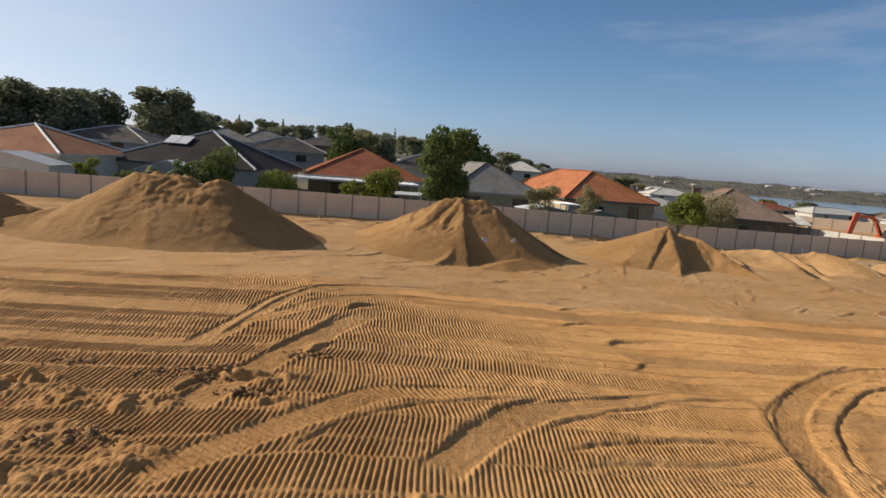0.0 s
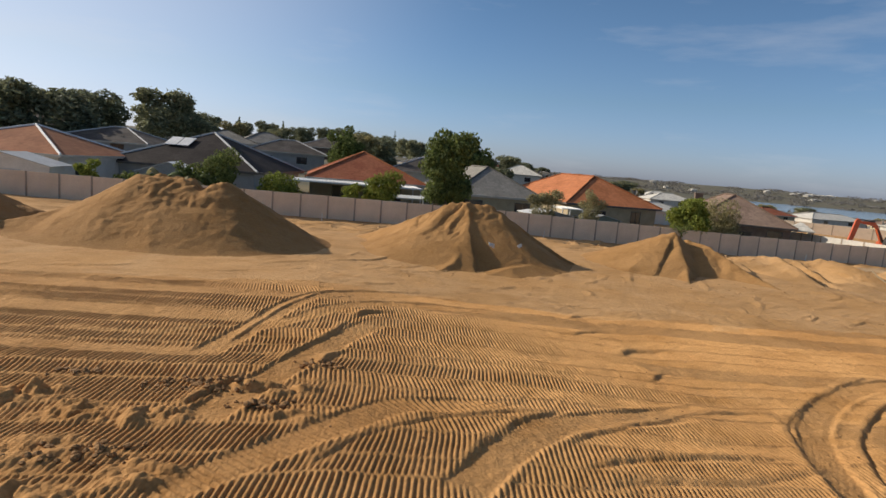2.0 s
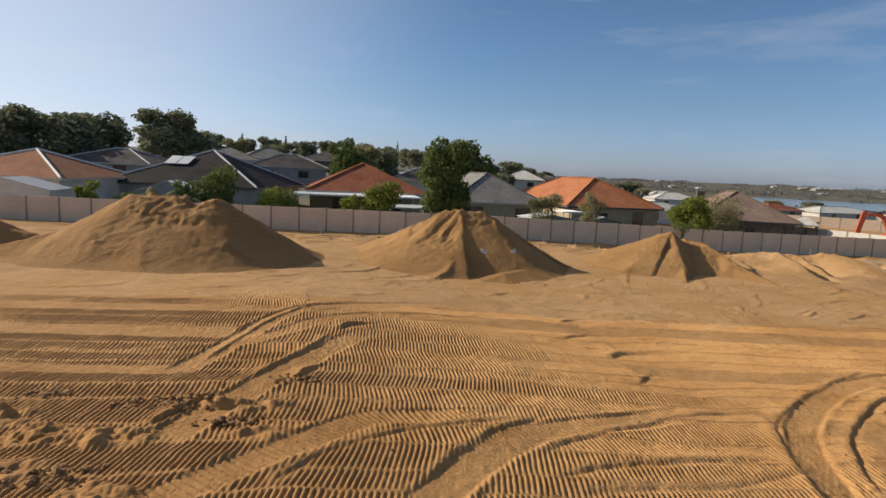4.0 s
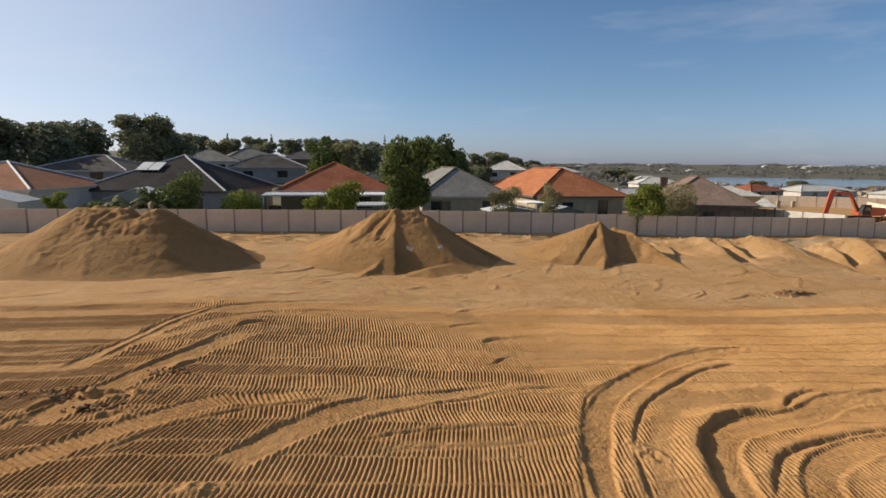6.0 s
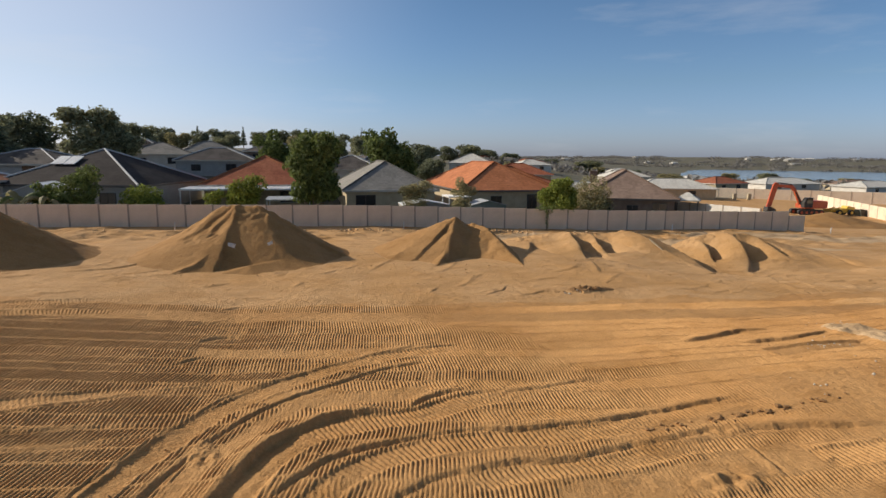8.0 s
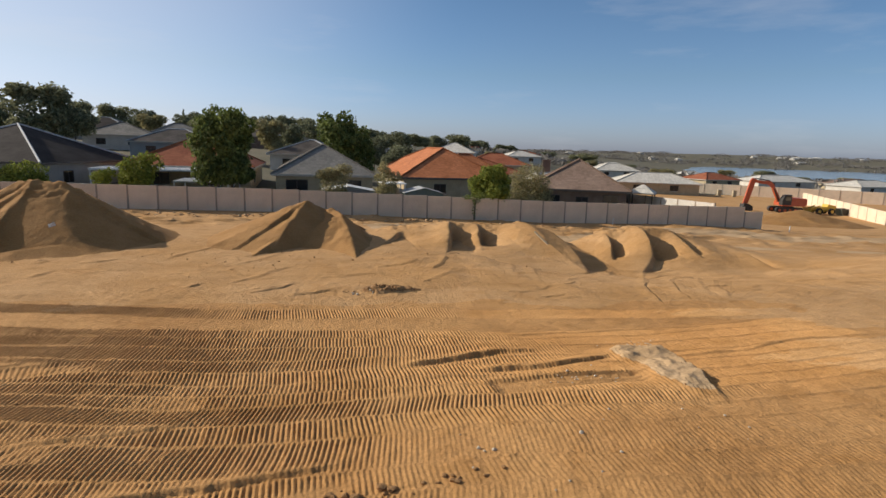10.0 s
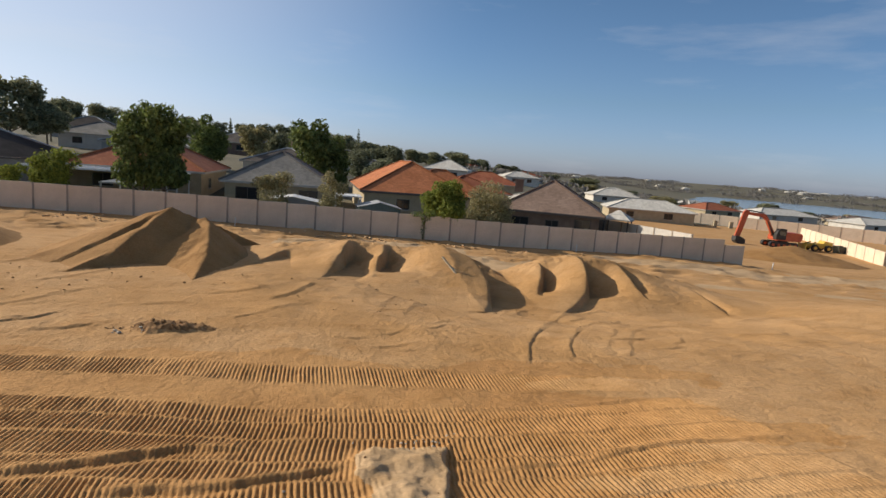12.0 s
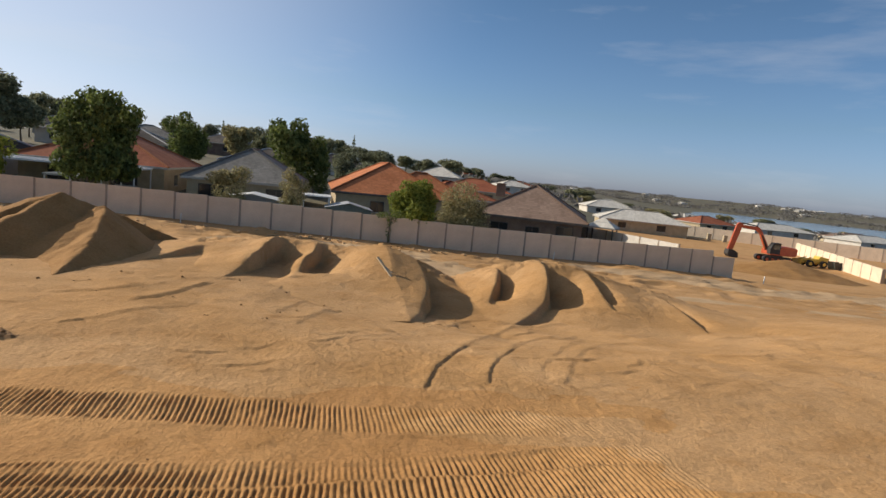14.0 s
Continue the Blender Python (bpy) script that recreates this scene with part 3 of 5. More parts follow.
def limestone_plate(x, y):
    """A pushed-up slab of pale crushed limestone with one broken edge."""
    n = fbm(x * 1.3, y * 1.3, 3)
    return sstep(26.6, 27.2, x + n) * (1 - sstep(27.85, 27.97, x + 0.35 * n - 0.22 * (y - 6))) * (1 - sstep(7.2, 7.5, y + 0.6 * n)) * sstep(4.2, 5.2, y + n)


def turned_soil(x, y):
    """A patch where damp soil was turned up."""
    d = np.hypot((x - 22.95) / 1.15, (y - 13.95) / 0.42) + 1.0 * fbm(x * 1.2, y * 2.2, 4)
    return 1 - sstep(0.7, 0.95, d)


# broken ground where the crawler turned on the spot: x, y, reach along x and y, height
CHURNED = [(-2.0, 6.35, 0.75, 0.42, 0.30), (-1.1, 5.75, 0.6, 0.35, 0.26), (-0.25, 5.5, 0.55, 0.35, 0.28), (1.6, 6.35, 0.6, 0.32, 0.24), (1.0, 6.6, 0.4, 0.22, 0.18), (1.55, 5.5, 0.45, 0.2, 0.2),
           (-0.7, 3.8, 0.8, 0.32, 0.30), (0.1, 4.1, 0.5, 0.3, 0.22), (-1.5, 4.6, 1.2, 0.5, 0.16), (10.45, 3.6, 0.3, 0.55, 0.2), (18.6, 1.0, 0.7, 0.4, 0.2), (3.3, 3.1, 0.5, 0.22, 0.18), (19.6, 2.45, 1.1, 0.16, 0.12)]


def churn(x, y):
    h, mask = np.zeros_like(x), np.zeros_like(x)
    sel = (x > -4.5) & (x < 22) & (y < 8) & (y > 0)
    px, py = x[sel], y[sel]
    lump = np.abs(fbm(px * 2.6, py * 2.6, 4)) * 1.8 + 0.25 * np.clip(fbm(px * 7, py * 7, 2), 0, 1)
    hh, mm = np.zeros_like(px), np.zeros_like(px)
    for cx, cy, rx, ry, k in CHURNED:
        d = np.hypot((px - cx) / rx, (py - cy) / ry) + 0.9 * fbm(px * 1.8 + cx, py * 1.8, 3)
        m = 1 - sstep(0.45, 1.1, d)
        hh, mm = np.maximum(hh, k * lump * m), np.maximum(mm, m)
    h[sel], mask[sel] = hh, mm
    return h, mask


def prints(x, y):
    h, _ = field(x, y)
    for k, (line, w, d, sunk) in enumerate(PASSES):
        sel = nearby(x, y, line, w)
        px, py = x[sel], y[sel]
        s, v, L = along(px, py, line)
        v = v + 0.07 * fbm(px * 1.1, py * 1.1, 2)
        on = sstep(-0.1, 0.3, s) * (1 - sstep(L - 2.5, L + 0.1, s + 1.2 * fbm(px, py, 2)))
        m = on * (1 - sstep(w / 2 - 0.05, w / 2 + 0.03, np.abs(v)))
        deep = (0.6 + 0.4 * sstep(-0.2, 0.05, fbm(px * 0.6 + k, py * 0.6, 3))) * (0.8 + 0.4 * vnoise(px * 3, py * 3))
        bars = d * cleats((s + 0.12 * v + 0.03 * fbm(px * 3, py * 3, 2)) * (0.8 if k else 1.0), 40 + k) * deep * (1 - 0.7 * np.exp(-((v / 0.07) ** 2)) * (k % 2))
        lip = np.exp(-(((np.abs(v) - w / 2 - 0.05) / 0.06) ** 2)) * on * (0.014 + 0.05 * fbm(px * 2, py * 2, 3))
        h[sel] = h[sel] * (1 - 0.95 * m) + (bars - sunk) * m + lip
    for line, tall, back, hollow in SCARPS:
        sel = nearby(x, y, line, 1.2)
        if sel.any():
            b, m = scarp(x[sel], y[sel], line, tall, back, hollow)
            h[sel] = h[sel] * (1 - 0.85 * m) + b
    c, m = churn(x, y)
    h = h * (1 - 0.8 * m) + c
    # a shallow scoop with a flat floor, beside the limestone
    scoop = sstep(23.6, 23.9, x) * (1 - sstep(26.6, 27.0, x)) * sstep(5.2, 5.4, y + 0.1 * fbm(x, y, 2)) * (1 - sstep(5.85, 6.0, y + 0.06 * (x - 25)))
    h = h * (1 - 0.9 * scoop) + scoop * (-0.07 + 0.012 * np.sin(38 * y + 2 * np.sin(2 * x)) * sstep(24.6, 25.2, x))
    plate = limestone_plate(x, y)
    h = h * (1 - plate) + plate * (0.12 + 0.22 * fbm(x * 2.2, y * 2.2, 4))
    soil = turned_soil(x, y)
    h = h * (1 - soil) + soil * (0.02 + 0.42 * np.abs(fbm(x * 2.6, y * 2.6, 4)))
    return h + 0.016 * fbm(x * 6, y * 6, 3) + 0.010 * fbm(x * 14, y * 11, 2) + wave_marks(x, y)


def axis(parts):
    out = []
    for a, b, step in parts:
        out.append(np.arange(a, b - step * 0.5, step))
    return np.concatenate(out + [[parts[-1][1]]])


def grow(start, step, end, rate=1.22):
    v, out = start, []
    while v < end:
        out.append(v)
        v, step = v + step, step * rate
    return np.array(out + [end])


def sheet(name, xs, ys, zfun, materials, pick=None, seam=None, keep=None):
    """A height field on the lines xs and ys; past the row number seam only the columns keep go on."""
    def grid(xs, ys):
        gx, gy = np.meshgrid(xs, ys)
        return np.stack([gx, gy, zfun(gx, gy)], -1)

    def faces(nx, ny, first):
        i = (np.arange(ny - 1)[:, None] * nx + np.arange(nx - 1)[None]).ravel() + first
        return np.stack([i, i + 1, i + 1 + nx, i + nx], -1)

    if seam is None:
        near = grid(xs, ys)
        co, quads = near.reshape(-1, 3), faces(len(xs), len(ys), 0)
    else:
        near, far = grid(xs, ys[: seam + 1]), grid(xs[keep], ys[seam:])
        near[-1, :, 2] = np.interp(xs, xs[keep], far[0, :, 2])
        co = np.concatenate([near.reshape(-1, 3), far.reshape(-1, 3)])
        quads = np.concatenate([faces(len(xs), seam + 1, 0), faces(len(keep), len(ys) - seam, len(xs) * (seam + 1))])
    co = co.astype(np.float32)
    me = bpy.data.meshes.new(name)
    me.vertices.add(len(co))
    me.vertices.foreach_set("co", co.ravel())
    me.loops.add(quads.size)
    me.loops.foreach_set("vertex_index", quads.ravel().astype(np.int32))
    me.polygons.add(len(quads))
    me.polygons.foreach_set("loop_start", np.arange(0, quads.size, 4, dtype=np.int32))
    for m in materials:
        me.materials.append(m)
    if pick is not None:
        c = co[quads].mean(1)
        me.polygons.foreach_set("material_index", pick(c[:, 0], c[:, 1]).astype(np.int32))
    me.update(calc_edges=True)
    me.shade_smooth()
    return new(name, me)


def relief(x, y):
    z = land(x, y)
    near = 1 - sstep(42, 46, y)
    z = z + near * (0.10 * fbm(x * 0.25, y * 0.25, 4) + 0.05 * fbm(x * 1.3, y * 1.6, 4))
    z = z + near * sstep(13, 16, y + 0.1 * x) * 0.07 * np.abs(fbm(x * 2.0 + 3, y * 3.4, 4)) * sstep(-0.05, 0.12, fbm(x * 0.4, y * 0.5 + 9, 3))
    rough = sstep(29, 33, y) * (1 - sstep(43.2, 44.3, y))
    z = z + rough * (0.22 * fbm(x * 0.9, y * 1.4, 5) + 0.45 * np.clip(0.10 - np.abs(fbm(x * 0.22 + 2, y * 0.5, 4)), 0, None) * 4 * (0.4 + vnoise(x * 0.3, y * 0.3)))
    work = (y < 24) & (x > -31) & (x < 49)
    h = np.zeros_like(x)
    h[work] = prints(x[work], y[work])
    return z + h


gx_axis = np.concatenate([-grow(14, 0.4, 4500)[::-1], axis([(-13.9, -8, 0.06), (-8, -4, 0.025), (-4, 34.2, 0.019), (34.2, 46, 0.07), (46, 70, 0.35)]), grow(70.8, 1.0, 4500)])
gy_axis = np.concatenate([-grow(1, 0.8, 400)[::-1], axis([(-0.5, 0.5, 0.2), (0.5, 2.6, 0.055), (2.6, 9.0, 0.038), (9.0, 15.2, 0.056), (15.2, 22, 0.1), (22, 46, 0.2), (46, 60, 0.6)]), grow(61, 1.2, 4500, 1.18)])
gy_seam = int(np.searchsorted(gy_axis, 15.2))
gx_keep = np.array([i for i, v in enumerate(gx_axis) if v < -8 or v > 34.2 or i % 4 == 0])


def ground_kind(x, y):
    k = np.where(y > FENCE_Y + 0.5, 1, 0)
    pale = (y > np.where(x > 24, 28.5, 33)) & (y < 41) & (fbm(x * 0.12, y * 0.25, 3) > -0.02 + 0.3 * (x < 24))
    k = np.where(pale & (k == 0), 2, k)
    worked = (y < 14.6 - 0.1 * np.clip(x, 0, 30) + 2.2 * fbm(x * 0.35, y * 0.8, 4)) & (x < 33 + 14 * fbm(x * 0.2, y * 0.7 + 4, 4))
    k = np.where(worked, 3, k)
    lot = (x > 57) & (y > 44) & (y < 125) & (x < 170) & (x > 0.62 * y)
    k = np.where(limestone_plate(x, y) > 0.5, 2, k)
    k = np.where(turned_soil(x, y) > 0.5, 4, k)
    k = np.where(lot, 0, k)
    return k


ground = sheet("ground", gx_axis, gy_axis, relief, [SAND, SCRUB, PALE_SAND, DAMP_SAND, CLOD], ground_kind, gy_seam, gx_keep)
tagged(ground, "graded yellow sand pad printed with crawler tracks", "ground", kind="structure")


def height(x, y):
    return float(relief(np.array([float(x)]), np.array([float(y)]))[0])


def base_height(x, y):
    return float(land(np.array([float(x)]), np.array([float(y)]))[0])


# ---- sand heaps ----
def heap(label, cx, cy, rx, ry, shape, step=0.08, material=None):
    """A heap of sand: shape(x, y) gives its height over the ground in metres."""
    xs, ys = np.arange(cx - rx, cx + rx + step / 2, step), np.arange(cy - ry, cy + ry + step / 2, step)

    def z(x, y):
        return land(x, y) - 0.12 + shape(x, y)

    ob = sheet("mound", xs, ys, z, [material or PILE_SAND])
    return tagged(ob, label, "sand heap", group="sand heaps along the wall")


def cone(x, y, cx, cy, h, r, p=1.25, sx=1.0, sy=1.0, seed=0.0, rough=0.25):
    d = np.hypot((x - cx) / sx, (y - cy) / sy) / r
    d = d * (1 + rough * fbm(x * 0.5 + seed, y * 0.5 + seed * 2, 3))
    return h * np.clip(1 - d, 0, None) ** p


def gully(x, y, k=1.0, seed=0.0):
    """Rills, slumped lumps and crumbs on a heap's face."""
    rill = np.abs(fbm(x * 1.5 + seed, y * 0.45 + seed, 4))
    lump = np.clip(fbm(x * 2.4 + seed, y * 2.4, 3) - 0.02, 0, None)
    return k * (0.18 * fbm(x * 0.9 + seed, y * 0.8, 3) - 0.12 * rill + 0.12 * lump + 0.08 * fbm(x * 6 + seed, y * 6, 3))


def ridge(x, y, line, sl, sr, wob=0.0):
    """Sand lying at rest on both sides of a crest line of (x, y, z): sl and sr are the slopes left and right of its way."""
    z = np.full_like(x, -50.0)
    for (ax, ay, az), (bx, by, bz) in zip(line[:-1], line[1:]):
        dx, dy = bx - ax, by - ay
        L = math.hypot(dx, dy)
        s = np.clip(((x - ax) * dx + (y - ay) * dy) / L / L, 0, 1)
        qx, qy = x - ax - s * dx, y - ay - s * dy
        v = (-qx * dy + qy * dx) / L
        d = np.hypot(qx, qy)
        z = np.maximum(z, az + (bz - az) * s - d * np.where(v > 0, sr, sl))
    return z


def settle(x, y, z, k=0.3):
    """Height over the ground, with a soft toe where the heap runs out."""
    h = z - land(x, y) + 0.12
    return 0.5 * (h + np.sqrt(h * h + k * k)) - 0.02


def smax(a, b, k=0.25):
    """The higher of two slopes, with a rounded valley between them."""
    return 0.5 * (a + b + np.sqrt((a - b) ** 2 + k * k))


def warp(x, y, k):
    return x + k * fbm(x * 0.9, y * 0.9, 3), y + k * fbm(x * 0.9 + 8, y * 0.9, 3)


def crust(x, y, seed=0.0):
    """Broken damp crust: knobs with sharp little hollows."""
    return 0.34 * np.abs(fbm(x * 1.5 + seed, y * 1.5, 4)) + 0.16 * np.abs(fbm(x * 4.2 + seed, y * 4.2, 3)) - 0.08


def big_mound(x, y):
    xx, yy = warp(x, y, 0.22)
    # the long crest from the run-out to the second hump; its far end falls off as one smooth slope
    z = ridge(xx, yy, [(-5.1, 24.6, 4.75), (-3.9, 24.3, 4.65), (-2.1, 23.9, 4.7)], 0.66, 0.64)
    z = smax(z, ridge(xx, yy, [(-5.1, 24.8, 4.5), (-7.6, 24.2, 3.0), (-11.6, 23.2, 1.9)], 0.42, 0.5), 0.5)
    z = np.minimum(z, 4.55 + 0.25 * fbm(x * 0.9, y * 0.9, 3) - 0.42 * np.exp(-(((x + 2.85) / 0.42) ** 2)))
    h = settle(x, y, z, 0.4)
    face = sstep(-5.9, -5.0, x) * (1 - sstep(-2.1, -1.7, x + 0.25 * (24 - y))) * sstep(1.2, 1.9, h + 0.8 * fbm(x * 0.8, y * 0.8, 3))
    slide = np.clip(fbm(x * 0.9 + 31, y * 2.0, 3) - 0.16, 0, 1)
    return h + (1.35 * crust(x, y, 2) * face - 0.5 * slide * (1 - face) * sstep(0.5, 1.0, h) + 0.05 * fbm(x * 4, y * 4, 4) + 0.05 * np.clip(fbm(x * 3.0, y * 3.0, 3) - 0.12, 0, 1) * 3) * sstep(0.2, 0.6, h)


def second_mound(x, y):
    xx, yy = warp(x, y, 0.16)
    z = ridge(xx, yy, [(8.1, 25.0, 4.1), (8.9, 24.8, 4.35), (10.1, 24.5, 4.25)], 0.72, 0.64)
    z = np.maximum(z, ridge(xx, yy, [(8.9, 24.7, 4.35), (8.75, 23.4, 3.45), (8.3, 22.0, 2.5), (7.5, 20.6, 1.95), (6.3, 19.2, 1.7)], 0.56, 0.74))
    z = smax(z, ridge(xx, yy, [(8.1, 25.0, 4.0), (7.1, 24.0, 3.1), (6.2, 22.8, 2.2), (5.0, 21.4, 1.8), (3.6, 20.5, 1.7)], 0.4, 0.4), 0.5)
    z = np.maximum(z, ridge(xx, yy, [(11.4, 21.4, 2.05), (9.8, 20.3, 2.0), (8.7, 19.7, 1.75)], 0.25, 0.32))
    h = settle(x, y, z, 0.22)
    lit = sstep(0.0, 0.5, 8.9 - x + 0.3 * (y - 24)) * sstep(0.5, 1.4, h)
    u, w = 0.62 * x - 0.78 * y, 0.78 * x + 0.62 * y
    rill = np.abs(fbm(u * 2.4 + 40, w * 0.4 + 30, 3))
    top = sstep(1.7, 2.3, h) * sstep(7.6, 8.2, x)
    return h - lit * 0.9 * np.clip(0.13 - rill, 0, None) * sstep(0.8, 1.6, h) + (0.05 * fbm(x * 4, y * 4, 4) + 1.15 * crust(x, y, 5) * np.maximum(top, 0.6 * lit)) * sstep(0.2, 0.6, h)


def third_mound(x, y):
    xx, yy = warp(x, y, 0.16)
    z = ridge(xx, yy, [(21.4, 25.9, 3.0), (20.4, 24.8, 3.6), (19.9, 23.4, 2.95), (19.2, 21.9, 2.25), (18.3, 20.2, 1.75)], 0.42, 0.98)
    z = np.maximum(z, ridge(xx, yy, [(21.6, 25.4, 3.2), (22.0, 24.2, 3.05), (22.3, 22.4, 2.45), (22.35, 20.6, 2.0), (22.3, 18.9, 1.65)], 0.5, 0.85))
    z = smax(z, ridge(xx, yy, [(19.6, 24.6, 2.9), (18.0, 23.6, 2.2), (16.6, 22.4, 1.8)], 0.4, 0.45), 0.3)
    h = settle(x, y, z, 0.16)
    side = sstep(20.9, 21.6, x) * (1 - sstep(22.2, 22.5, x))
    return h + ((0.15 + 0.5 * side + 0.5 * sstep(1.3, 1.7, h)) * crust(x, y, 9) + 0.05 * fbm(x * 4, y * 4, 3)) * sstep(0.2, 0.6, h)


def left_mound(x, y):
    h = cone(x, y, -14.5, 25.5, 2.9, 5.6, 1.05, 1.0, 0.9, 21.0)
    return h + gully(x, y) * sstep(0.1, 0.8, h)


# bites of the bucket into the long bank: edge line from the rim to the foot, drop, reach of the hollow, share of the line that is bitten deep
BITES = [
    (arc([(28.0, 26.6), (27.5, 24.6), (26.8, 21.9), (26.2, 20.1), (24.9, 16.8)]), 0.85, 1.15, 0.52),
    (arc([(29.5, 26.8), (29.1, 25.0), (28.55, 22.9), (28.3, 21.8)]), 0.80, 1.0, 0.8),
    (arc([(32.3, 26.4), (33.3, 24.8), (33.2, 22.4), (32.4, 19.2), (31.0, 16.0)]), 0.6, 1.1, 0.7),
    (arc([(37.1, 26.6), (36.8, 25.2), (36.2, 23.8), (35.6, 22.8)]), 0.6, 0.6, 0.85),
    (arc([(39.2, 26.7), (38.8, 25.0), (38.2, 23.1), (37.0, 21.5), (35.6, 20.0)]), 1.0, 1.25, 0.55),
    (arc([(41.2, 26.6), (40.9, 24.4), (40.5, 22.1)]), 0.5, 0.5, 0.85),
    (arc([(44.3, 25.4), (43.8, 22.2), (43.3, 19.7)]), 0.4, 0.45, 0.8),
    (arc([(25.2, 25.6), (24.2, 23.4), (23.2, 21.4)]), 0.3, 0.8, 0.8),
]


def windrow(x, y):
    xx, yy = warp(x, y, 0.2)
    tall = np.interp(xx, [23, 26, 28, 30.5, 32, 34, 35.2, 36.8, 39, 41, 43, 45.5, 48.5], [0.1, 0.55, 0.95, 0.95, 1.3, 1.0, 0.55, 1.15, 1.6, 1.5, 1.0, 0.6, 0.0])
    foot = np.interp(xx, [23, 26, 28, 30, 32, 35, 38, 44, 48], [22.5, 20.5, 20.0, 18.2, 17.0, 19.2, 20.0, 19.2, 21])
    rise = np.clip((yy - foot) / (26.2 - foot), 0, 1)
    fall = np.clip(1.0 - (yy - 27.0) * 0.5 / np.maximum(tall, 0.2), 0, 1)
    h = tall * np.minimum(rise ** 1.15, fall) + 0.35 * np.exp(-(((xx - 31.7) / 1.5) ** 2) - ((yy - 24.2) / 2.4) ** 2)
    lift, cut = np.zeros_like(x), np.zeros_like(x)
    for line, drop, reach, deep in BITES:
        sel = nearby(x, y, line, 3.0)
        s, v, L = along(xx[sel], yy[sel], line)
        f = s / L
        d = drop * sstep(0.1, 1.5, s) * (0.22 + 0.78 * (1 - sstep(deep - 0.2, deep, f))) * (1 - sstep(0.93, 1.0, f))
        cut[sel] = np.maximum(cut[sel], d * sstep(-0.02, 0.22, v) * np.exp(-np.clip(v - 0.2, 0, None) ** 1.6 / reach ** 1.6))
        lift[sel] = np.maximum(lift[sel], 0.30 * d * np.exp(-((v / np.where(v < 0, 0.7, 0.12)) ** 2)))
    h = np.maximum(h + lift - np.minimum(cut, h * 0.85 + lift + 0.03), -0.02)
    rim = sstep(25.2, 26.2, y) * (1 - sstep(27.4, 28.6, y))
    return h + 0.06 + ((0.10 + 0.75 * rim) * crust(x, y, 4) + 0.04 * fbm(x * 4, y * 4, 4)) * sstep(0.08, 0.4, h)


heap("tall heap of yellow sand with a slumped double top", -3, 24.6, 8.2, 7.0, big_mound)
heap("steep heap of yellow sand with an eroded face", 8.8, 24.2, 6.0, 6.0, second_mound)
heap("low heap of sand with a bitten-out face", 21.0, 23.4, 6.5, 6.2, third_mound)
heap("grey-brown heap of sand at the wall", -14.5, 25.5, 6.5, 6.0, left_mound)
heap("long bank of tipped sand loads with steep shaded faces", 36, 25.0, 13, 7.0, windrow, 0.075, SAND)


def lot_heap(x, y):
    h = cone(x, y, 84, 60, 2.0, 9.0, 1.1, 1.2, 0.8, 31.0)
    return h + gully(x, y) * sstep(0.1, 0.8, h)


heap("spread heap of orange sand on the open lot", 84, 60, 12, 9, lot_heap, 0.4)


# ---- boundary wall ----
def boundary_wall():
    wall = empty("boundary_wall", 0, FENCE_Y, 0)
    tagged(wall, "pale limestone-coloured precast panel boundary wall with posts", "wall", kind="structure")
    width = 2.12
    meshes = {}
    x = -46.0
    k = 0
    while x < 63.2:
        top = fence_top(x + width / 2)
        if x > 60.5:
            top = 1.0
        foot = fence_foot(x + width / 2) - 0.35
        h = round(float(top - foot), 1)
        if h not in meshes:
            bm = bmesh.new()
            box(bm, 0.06, width - 0.06, -0.04, 0.04, 0, h, 0.012)
            meshes[h] = obj("panel", bm, FENCE)
            panel = meshes[h]
        else:
            panel = meshes[h].copy()
            scene.collection.objects.link(panel)
        panel.parent = wall
        panel.matrix_basis = pose(x, 0, float(top) - h, 0, 0, 0.35 * math.sin(k * 2.7))
        p = ("post", h)
        if p not in meshes:
            bm = bmesh.new()
            box(bm, -0.065, 0.065, -0.065, 0.065, 0, h + 0.03, 0.015)
            meshes[p] = obj("post", bm, FENCE_CAP)
            post = meshes[p]
        else:
            post = meshes[p].copy()
            scene.collection.objects.link(post)
        post.parent = wall
        post.matrix_basis = pose(x, 0, float(top) - h, 0, 0, 0)
        x += width
        k += 1
    return wall


boundary_wall()


